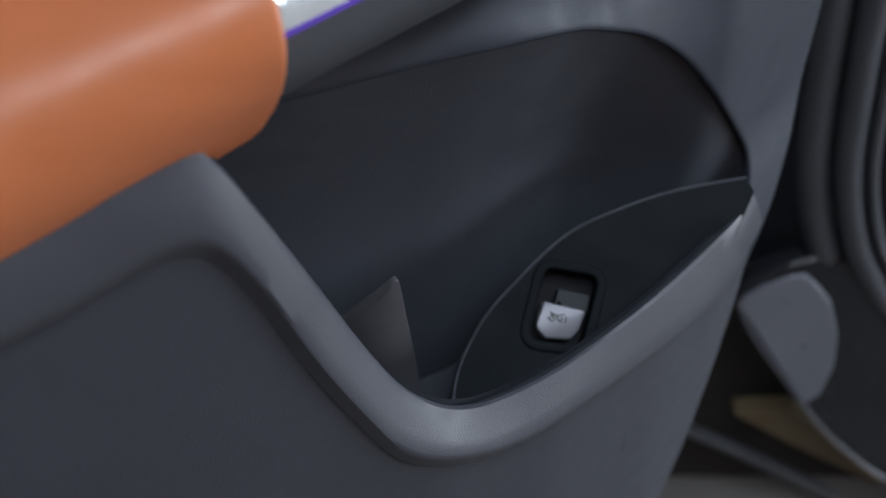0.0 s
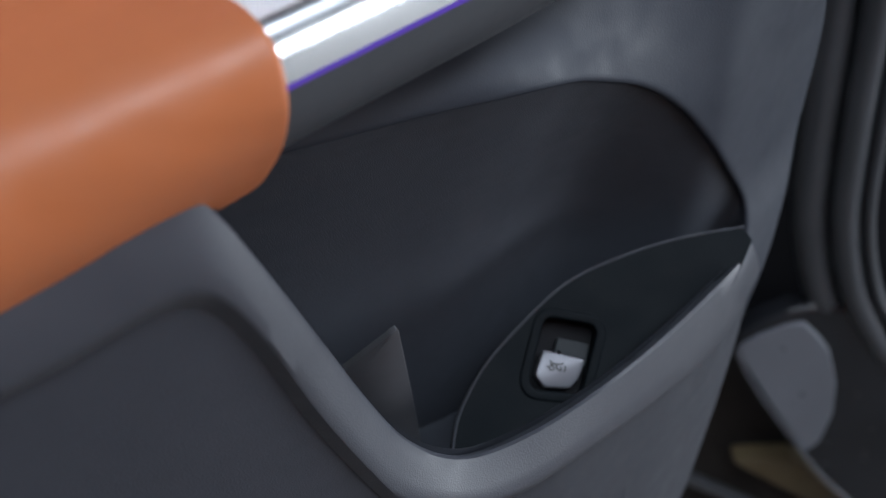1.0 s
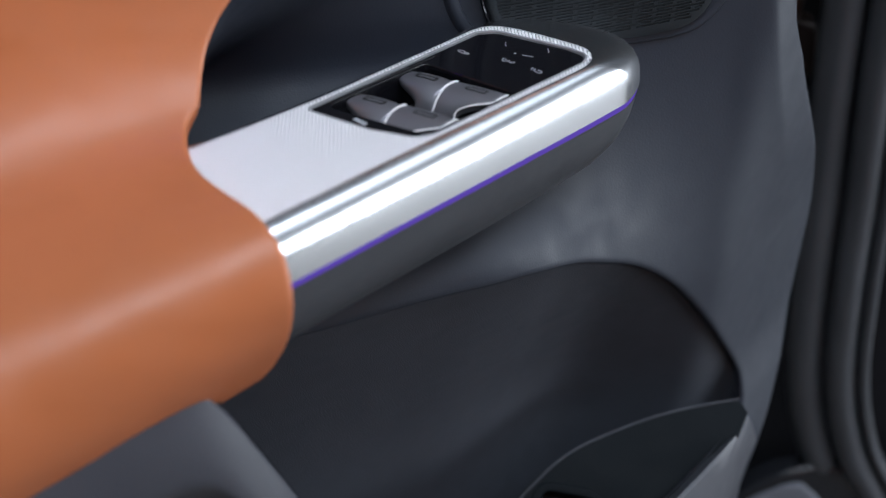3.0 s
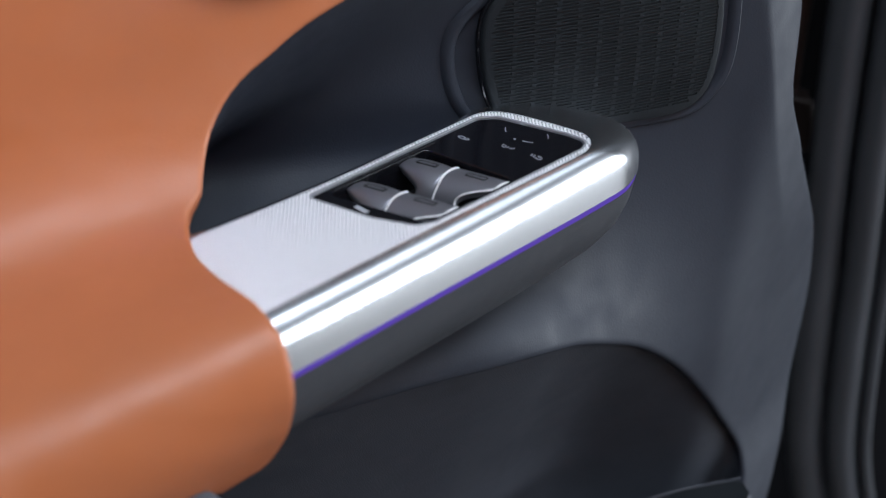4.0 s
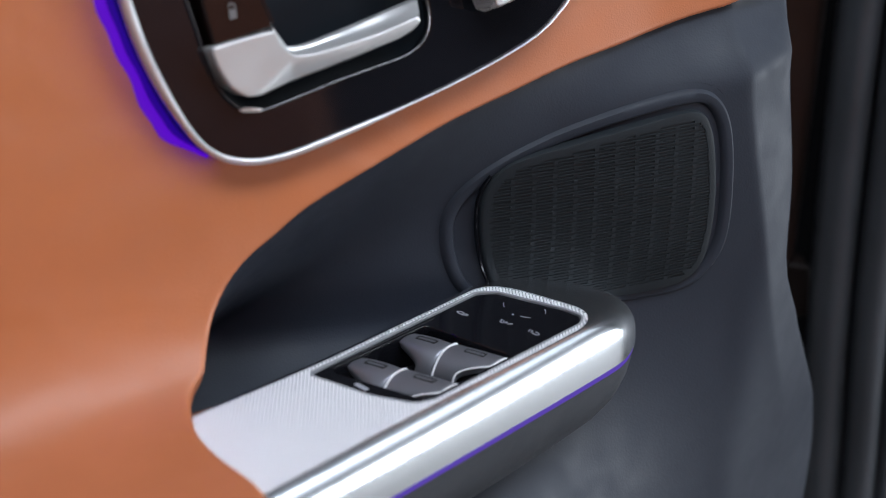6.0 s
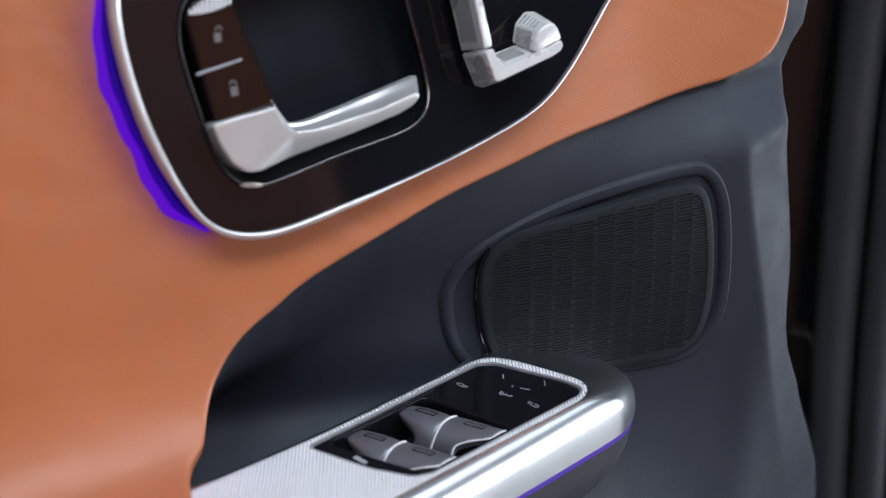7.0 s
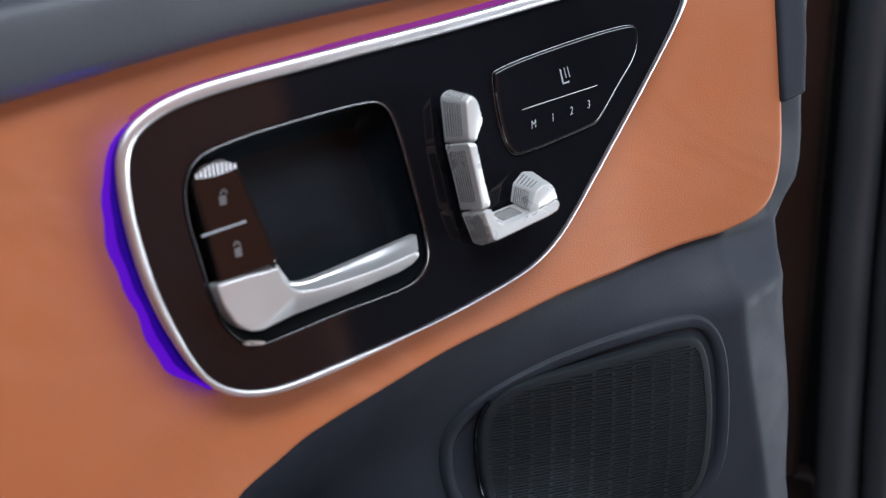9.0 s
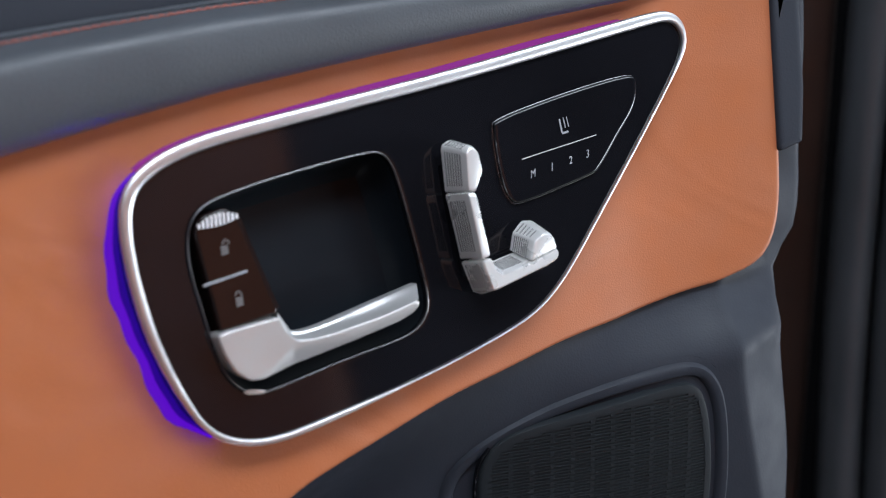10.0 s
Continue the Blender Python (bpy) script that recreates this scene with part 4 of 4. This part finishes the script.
PO = [(-0.240, -0.0600), (-0.232, -0.0580), (-0.165, -0.0370), (-0.095, -0.0150), (-0.055, -0.0020), (-0.033, 0.0070), (-0.0160, 0.0270), (-0.0175, 0.0520), (-0.042, 0.0730), (-0.075, 0.0760),
      (-0.100, 0.0655), (-0.134, 0.0530), (-0.180, 0.0380), (-0.238, 0.0235), (-0.246, 0.0215)]
NP = 10
pi_ = fair(smooth(PI_, NP, closed=False), 12)
po = fair(smooth(PO, NP, closed=False), 12)


def TOP(u, v, d):
    return Vector((u, v, TOPZ + d))


plate_o = pi_
E1P, E2P, OP = np.array((0.955, 0.297)), np.array((-0.297, 0.955)), np.array((-0.15, 0.0))


def AB(a, b):
    return OP + E1P * a + E2P * b


GLASS = [AB(-0.0235, 0.0325), AB(-0.0165, 0.003), AB(-0.0085, -0.0135), AB(-0.001, -0.0168), AB(0.088, -0.0172), AB(0.0945, -0.0145), AB(0.0938, -0.004), AB(0.0845, 0.029), AB(0.0775, 0.0345)]
glass_o = ccw(rounded(GLASS, [0.002, 0.02, 0.006, 0.005, 0.005, 0.005, 0.02, 0.005, 0.005], 5))
CUT = rounded([AB(-0.0165, 0.0300), AB(-0.0035, -0.0158), AB(0.047, -0.0160), AB(0.040, 0.0300)], 0.004)
# base darker than its ribs: shade between them is put into the colour
bm = slab(plate_o, TOP, r=0.0006, depth=0.004, step=0.012, holes=[offset(glass_o, 0.0006)], top=0.0005)
plate = part("top_plate", bm, PLATEBASE, pod, "pale silver ribbed top plate")
bm = bmesh.new()
p_in, g_out = offset(ccw(plate_o), -0.0004), offset(glass_o, 0.0010)
a = -0.150
while a < 0.16:
    bs = np.linspace(-0.07, 0.06, 1041)
    pts = np.array([OP + E1P * (a + 0.9 * b) + E2P * b for b in bs])
    ok = inside(pts, p_in) & ~inside(pts, g_out)
    run = []
    for q, good in list(zip(pts, ok)) + [(None, False)]:
        if good:
            run.append(q)
        elif len(run) > 8:
            tube([TOP(*run[0], 0.0004), TOP(*run[len(run) // 2], 0.0004), TOP(*run[-1], 0.0004)], lambda i, n: [(0.00065, 0), (0.0004, 0.0006), (-0.0004, 0.0006), (-0.00065, 0)], bm=bm, caps=False)
            run = []
        else:
            run = []
    a += 0.0020
tagged(part("plate_ribs", bm, PLATE, plate, "fine parallel ribs"), kind="stuff")
bm = slab(glass_o, TOP, r=0.0006, depth=0.004, step=0.02, holes=[CUT], top=0.0004, hole_depth=0.0175)
part("insert_rim", tube([TOP(a, b, 0.0006) for a, b in offset(glass_o, 0.0011)], lambda i, n: ellipse(0.0007, 0.0006, 8), closed=True), PLATEBASE, plate, "thin pale rim round the insert")
glass = part("glass_insert", bm, GLOSS, pod, "glossy black switch insert")
bm = bmesh.new()
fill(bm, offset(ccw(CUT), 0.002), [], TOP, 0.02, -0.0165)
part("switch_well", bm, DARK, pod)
bm = bmesh.new()
rows = []
for k in range(11):
    a = k / 10 * math.pi / 2
    rows.append([(p[0] * (1 - math.sin(a)) + q[0] * math.sin(a), p[1] * (1 - math.sin(a)) + q[1] * math.sin(a), 0.8025 + (TOPZ + 0.0012 - 0.8025) * math.cos(a) ** 0.8) for p, q in zip(pi_, po)])
rows.insert(0, [(p[0], p[1], TOPZ - 0.001) for p in pi_])
wall(bm, rows, closed=False)
bmesh.ops.remove_doubles(bm, verts=bm.verts, dist=1e-6)
part("chrome_rail", bm, RAIL, pod, "broad satin chrome rail round the pod")
cen = np.array((-0.16, 0.008))
bm = bmesh.new()
wall(bm, [[(p[0], p[1], 0.8025) for p in po], [(*(p + (cen - p) * 0.003), 0.8016) for p in po], [(*(p + (cen - p) * 0.006), 0.7996) for p in po]], closed=False)
part("light_strip", bm, VIOLETLINE, pod, "thin violet light line")


def shrink(f):
    """The outline drawn in towards the pod's axis."""
    out = []
    for p in po:
        b = E2P @ (p - OP)
        a = E1P @ (p - OP)
        out.append(OP + E1P * (a if a < 0.05 else 0.05 + (a - 0.05) * (1 - 0.55 * f)) + E2P * (0.012 + (b - 0.012) * (1 - f)))
    return out


bm = bmesh.new()
rows = [[(*(p + (cen - p) * 0.005), 0.7996) for p in po]]
for f, z in ((0.02, 0.7965), (0.05, 0.788), (0.12, 0.778), (0.25, 0.768), (0.45, 0.7605), (0.7, 0.757), (0.98, 0.756)):
    rows.append([(*p, z + 0.012 * step01(0.02, 0.13, float(E1P @ (p - OP))) * f) for p in shrink(f)])
wall(bm, rows, closed=False)
bmesh.ops.remove_doubles(bm, verts=bm.verts, dist=1e-6)
part("lower_shell", bm, SHELL, pod, "dark plastic underside of the pod")


def SK(a, b):
    """Pod coordinates whose cross lines run square to the door."""
    return OP + E1P * (a - 0.28 * b) + E2P * b


SWITCH_SIDE = smooth([(0.0410, -0.0006), (0.0398, 0.0004), (0.0365, 0.0008), (0.0330, 0.0002), (0.0304, -0.0014), (0.0282, -0.0038), (0.0264, -0.0066), (0.0252, -0.0096), (0.0246, -0.0140)], 5, closed=False)


def switch_edges(a):
    """Both ends of a switch pair at a: a broad lip that narrows to a stem with hollow flanks."""
    w = step01(0.0325, 0.0262, a) ** 0.8
    return -0.0147 + 0.0135 * w, 0.0300 - 0.0125 * w


def window_switch(shift, near, parent):
    """One half of a curved T-shaped rocker pair: its top falls from the lip to the stem."""
    mid = 0.0090
    rows, edge_line, mid_line = [], [], []
    for k, (a, z) in enumerate(SWITCH_SIDE):
        lo, hi = switch_edges(a)
        b0, b1 = (lo, mid - 0.0002) if near else (mid + 0.0002, hi)
        bs = [b0, b0 + 0.0003, b0 + 0.0010] + list(np.linspace(b0 + 0.002, b1 - 0.002, 7)) + [b1 - 0.0010, b1 - 0.0003, b1]
        drop = [0.0009, 0.0003, 0.0] + [0.0] * 7 + [0.0, 0.0003, 0.0009]
        crown = [-0.0010 * (2 * (b - b0) / (b1 - b0) - 1) ** 2 * (0.3 if near else 1.0) for b in bs]
        top_row = [TOP(*SK(a + shift, b), z - d + c) for b, d, c in zip(bs, drop, crown)]
        low_row = [p + Vector((0.0006, 0, -0.0022)) for p in top_row[::-1]]
        rows.append(top_row + low_row)
        edge_line.append(TOP(*SK(a + shift, b0), z - 0.0006))
        mid_line.append(TOP(*SK(a + shift, b1 - 0.0002), z - 0.0001))
    bm = bmesh.new()
    made = wall(bm, rows)
    bm.faces.new(made[0])
    bm.faces.new(made[-1])
    bmesh.ops.remove_doubles(bm, verts=bm.verts, dist=1e-6)
    sw = part("window_switch", bm, SWITCH, parent, "curved satin grey window switch", angle=60)
    if near:
        for line in (edge_line, mid_line):
            part("bright_edge", tube(line[2:-4], lambda i, n: ellipse(0.00052, 0.00045, 8)), PLATE, sw, "bright chamfered edge")
    bm = bmesh.new()
    bc, ac = (-0.0035 if near else 0.0195), 0.0362 + shift
    corners = [(ac - 0.0013, bc - 0.0044), (ac + 0.0011, bc - 0.0044), (ac + 0.0011, bc + 0.0044), (ac - 0.0013, bc + 0.0044)]
    for p, q in zip(corners, corners[1:] + corners[:1]):
        bar(lambda u, v, d: TOP(*SK(u, v), d), p, q, 0.0003, 0.0010, bm)
    part("window_symbol", bm, BLACKPRINT, sw)
    return sw


for shift in (-0.0300, 0.0):
    window_switch(shift, False, pod)
    window_switch(shift, True, pod)
ABF = lambda u, v, d: TOP(*AB(u, v), d)


def icon(name, ca, cb, lines, width=0.0004):
    """A printed symbol of thin strokes on the insert, upright for the driver."""
    bm = bmesh.new()
    for line in lines:
        for p, q in zip(line, line[1:]):
            bar(ABF, (ca + 0.001 * p[1], cb - 0.001 * p[0]), (ca + 0.001 * q[1], cb - 0.001 * q[0]), width, 0.0007, bm)
    return part(name, bm, GREYPRINT, glass)


icon("mirror_symbol", 0.0588, 0.0258, [[(-3, 0), (-1.8, 1.2), (0.4, 1.2), (0.9, -0.6), (-1.8, -0.6), (-3, 0)], [(1.6, 1.4), (1.6, -0.6)], [(2.6, 1.4), (2.6, -0.2)]])
icon("mirror_fold_symbol", 0.0665, 0.0062, [[(-3, 1), (-2.4, -1), (-0.6, -1.2)], [(-1.8, 1), (-1.2, -0.2), (0.2, -0.4), (0.4, 1)], [(1.4, -0.4), (2.4, 0.4), (3.2, 1.4)]])
icon("lock_symbol", 0.0685, -0.0090, [[(-3, 1), (-2.6, -0.8)], [(-1.6, 1), (-1.2, -0.8)], [(-0.4, -0.9), (2.2, -0.9), (2.8, 0), (2.2, 0.9), (0.0, 0.9)]])
icon("child_lock_button", -0.0155, 0.0105, [[(-3.5, 0), (3.5, 0)]], 0.0022)
icon("mirror_pad_dot", 0.0745, 0.0090, [[(-0.4, 0), (0.4, 0)]], 0.0008)
bm = bmesh.new()
for k in range(4):
    t0 = k * math.pi / 2 + 0.35
    arc = [(0.0828 + 0.0075 * math.cos(t), 0.0095 + 0.0110 * math.sin(t)) for t in np.linspace(t0, t0 + 0.5, 5)]
    for a, b in zip(arc, arc[1:]):
        bar(ABF, a, b, 0.0004, 0.0006, bm)
part("mirror_pad_marks", bm, GREYPRINT, glass)
part("slit_line", bar(ABF, (-0.0140, 0.0316), (0.0470, 0.0316), 0.0004, 0.0007), RIMMETAL, glass, "thin bright line beside the switches")

# ---- tailgate switch in the pocket ----
tail = thing("tailgate_switch", "silver tailgate release switch in a black bezel", "switch")
well = ccw(WELL)
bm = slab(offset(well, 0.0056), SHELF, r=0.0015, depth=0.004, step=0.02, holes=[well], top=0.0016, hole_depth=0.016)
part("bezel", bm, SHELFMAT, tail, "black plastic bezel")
bm = bmesh.new()
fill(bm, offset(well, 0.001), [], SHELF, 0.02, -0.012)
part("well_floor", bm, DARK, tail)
bm = slab(rounded([on_shelf(-0.0555, 0.0109, 0.5474), on_shelf(-0.0402, 0.0006, 0.5439), on_shelf(-0.0470, -0.0064, 0.5360), on_shelf(-0.0629, 0.0039, 0.5390)], 0.0012), SHELF, r=0.0008, depth=0.006, step=0.01, top=-0.006)
part("rocker_back", bm, GRILLE, tail, "dark grey rear half of the rocker")
rk = [on_shelf(-0.0671, 0.0065, 0.5472), on_shelf(-0.0481, -0.0070, 0.5423), on_shelf(-0.0550, -0.0123, 0.5354), on_shelf(-0.0612, -0.0142, 0.5325), on_shelf(-0.0738, -0.0078, 0.5335), on_shelf(-0.0766, -0.0009, 0.5378)]
rk_mid = np.mean(rk, axis=0)


def ROCKF(u, v, d):
    return SHELF(u, v, d - 14 * (v - rk_mid[1] - 0.002) ** 2)


rocker_t = part("rocker", slab(rounded(rk, [0.002, 0.002, 0.006, 0.004, 0.004, 0.006], 6), ROCKF, r=0.001, depth=0.010, step=0.003, top=-0.0005), PALE, tail, "silver rocker with a car symbol")
bm = bmesh.new()
c0 = np.array(on_shelf(-0.0640, -0.0030, 0.5405))
ux = (np.array(rk[1]) - rk[0]) / np.linalg.norm(np.array(rk[1]) - rk[0])
uy = np.array([-ux[1], ux[0]])


def on_rocker(a, b):
    return c0 + ux * a + uy * b


SYMBOL = [[(-0.0046, 0.0026), (-0.0020, 0.0012), (0.0012, 0.0016), (0.0034, 0.0030)], [(-0.0040, 0.0006), (-0.0010, 0.0016), (0.0010, -0.0014), (0.0026, -0.0016)],
          [(0.0026, -0.0016), (0.0024, 0.0008)], [(0.0046, 0.0016), (0.0050, -0.0004), (0.0044, -0.0016)],
          [(-0.0026 + 0.0013 * math.cos(t), -0.0012 + 0.0013 * math.sin(t)) for t in np.linspace(0, 2 * math.pi, 9)], [(-0.0056, -0.0010), (-0.0040, -0.0012)]]
for line in SYMBOL:
    for p, q in zip(line, line[1:]):
        bar(ROCKF, on_rocker(*p), on_rocker(*q), 0.0008, 0.0001, bm)
part("car_symbol", bm, BLACKPRINT, rocker_t)

# ---- body opening beyond the door ----
body = thing("body_opening", "dark car body opening with sill and pillar", "body opening")
# near-black sheet: shade in the gap is put into its colour
bm = bmesh.new()
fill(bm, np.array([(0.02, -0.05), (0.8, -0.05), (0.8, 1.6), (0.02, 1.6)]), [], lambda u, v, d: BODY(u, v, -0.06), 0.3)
part("pillar", bm, DARK, body, "near-black pillar sheet with the gap's shade in its colour")
# brown reflection on the pillar, put into the face's colour
bm = slab(rounded([(0.06, 0.70), (0.130, 0.70), (0.131, 1.0), (0.128, 1.4), (0.06, 1.4)], 0.01), BODY, r=0.006, depth=0.03, step=0.05, top=-0.02)
part("pillar_cover", bm, BROWNBODY, body, "pillar face with its brown reflection put into the colour")
SEAL = [(0.172, 1.40), (0.170, 0.95), (0.172, 0.80), (0.177, 0.68), (0.184, 0.58), (0.189, 0.50), (0.197, 0.42), (0.212, 0.36), (0.234, 0.31), (0.280, 0.245), (0.36, 0.20), (0.6, 0.19)]
sl = smooth(SEAL, 8, closed=False)


def seal_line(shift, d):
    t = np.gradient(sl, axis=0)
    t /= np.linalg.norm(t, axis=1)[:, None]
    q = sl + shift * np.stack([-t[:, 1], t[:, 0]], 1)
    return [BODY(a, b, d) for a, b in q]


seal = thing("door_seal", "black rubber door seal round the body opening", "seal")
for nm, sh, d, w, h in (("outer_tube", -0.026, 0.0, 0.014, 0.016), ("main_tube", 0.0, 0.010, 0.012, 0.014), ("inner_tube", 0.017, 0.014, 0.0055, 0.009)):
    part(nm, tube(seal_line(sh, d), lambda i, n, w=w, h=h: ellipse(w, h, 14), up=tuple(-NB)), RUBBER, seal)
# door hinge in the gap
bm = slab(rounded([(0.120, 0.698), (0.1475, 0.692), (0.1540, 0.652), (0.120, 0.646)], 0.006), BODY, r=0.003, depth=0.02, step=0.02, top=-0.04)
part("hinge", bm, BROWNBODY, body, "dull brown hinge in the gap")
# inner trim edge past the seal, with a joint
bm = slab(rounded([(0.205, 0.60), (0.40, 0.60), (0.40, 1.4), (0.195, 1.4)], 0.01), BODY, r=0.006, depth=0.03, step=0.05, top=0.004)
part("inner_trim", bm, LOWER, body, "grey inner trim above the joint")
bm = slab(rounded([(0.211, 0.535), (0.245, 0.555), (0.40, 0.560), (0.40, 0.591), (0.206, 0.591)], 0.004), BODY, r=0.006, depth=0.03, step=0.05, top=0.002)
part("inner_trim", bm, LOWER, body, "grey inner trim below the joint")
# painted sill
SILL = [(0.1317, 0.2728), (0.1531, 0.2328), (0.2066, 0.1567), (0.2474, 0.1075), (0.3052, 0.0573), (0.40, 0.0), (0.6, -0.03), (0.6, 0.29), (0.30, 0.30), (0.20, 0.320), (0.145, 0.300)]
sill_o = ccw(resample(smooth(SILL, 6), 0.008))


def SILLF(u, v, d):
    return BODY(u, v, d + 0.02 + 0.10 * (0.27 - v))


sill = part("sill", slab(sill_o, SILLF, r=0.004, depth=0.02, step=0.03, top=0.0), SILLDARK, body, "dark glossy sill with a bright edge")
# reflection in the glossy sill, drawn as a raised grey patch
part("sill_reflection", slab(ccw(resample(rounded([(0.1320, 0.2728), (0.1348, 0.2802), (0.1482, 0.2910), (0.1697, 0.3022), (0.1842, 0.3049), (0.2000, 0.2890), (0.2105, 0.2746), (0.2219, 0.2403), (0.2254, 0.2044), (0.2191, 0.1707), (0.2069, 0.1570)], 0.006), 0.004)), lambda u, v, d: SILLF(u, v, d + 0.003), r=0.0015, depth=0.006, step=0.03), SILLSHEEN, sill, "reflection in the sill drawn as a grey patch")
edge_pts = smooth([(0.1317, 0.2728), (0.1531, 0.2328), (0.2066, 0.1567), (0.2474, 0.1075), (0.3052, 0.0573), (0.40, 0.0)], 8, closed=False)
part("bright_edge", tube([SILLF(a, b, 0.001) for a, b in edge_pts], lambda i, n: ellipse(0.0012, 0.001, 8), up=tuple(-NB)), SILLSHEEN, sill)
bm = slab(rounded([(0.157, 0.094), (0.2148, 0.098), (0.2338, 0.084), (0.3325, -0.017), (0.3153, -0.0125), (0.2245, 0.0455)], 0.004), BODY, r=0.003, depth=0.02, step=0.03, top=-0.01)
part("yellowish_strip", bm, YELLOWISH, body, "dull yellowish strip under the sill")
bm = tube([BODY(a, b, -0.01) for a, b in smooth([(0.08, 0.094), (0.1063, 0.079), (0.1696, 0.041), (0.2859, -0.036)], 6, closed=False)], lambda i, n: ellipse(0.006, 0.008, 8), up=tuple(-NB))
part("lower_rail", bm, RUBBER, body, "thin dark rail")
bm = slab(rounded([(-0.05, -0.05), (0.6, -0.05), (0.6, 0.25), (-0.05, 0.25)], 0.01), BODY, r=0.004, depth=0.01, step=0.1, top=-0.045)
part("underbody", bm, CARPET, body, "brown-black carpeted area")

# ---- tan seat behind the camera, seen in the gloss of the panel ----
seat_back = thing("car_seat", "tan leather car seat facing the open door", "seat")
bm = slab(rounded([(-0.95, 0.75), (0.50, 0.75), (0.42, 2.0), (-0.85, 2.0)], 0.12), lambda u, v, d: Vector((u, -1.55 + d, v)), r=0.06, depth=0.22, step=0.1)
part("backrest", bm, TAN, seat_back)
bm = slab(rounded([(-0.6, -1.75), (0.5, -1.75), (0.5, -1.25), (-0.6, -1.25)], 0.08), lambda u, v, d: Vector((u, v, 0.75 + d)), r=0.05, depth=0.80, step=0.1)
part("cushion", bm, TAN, seat_back)
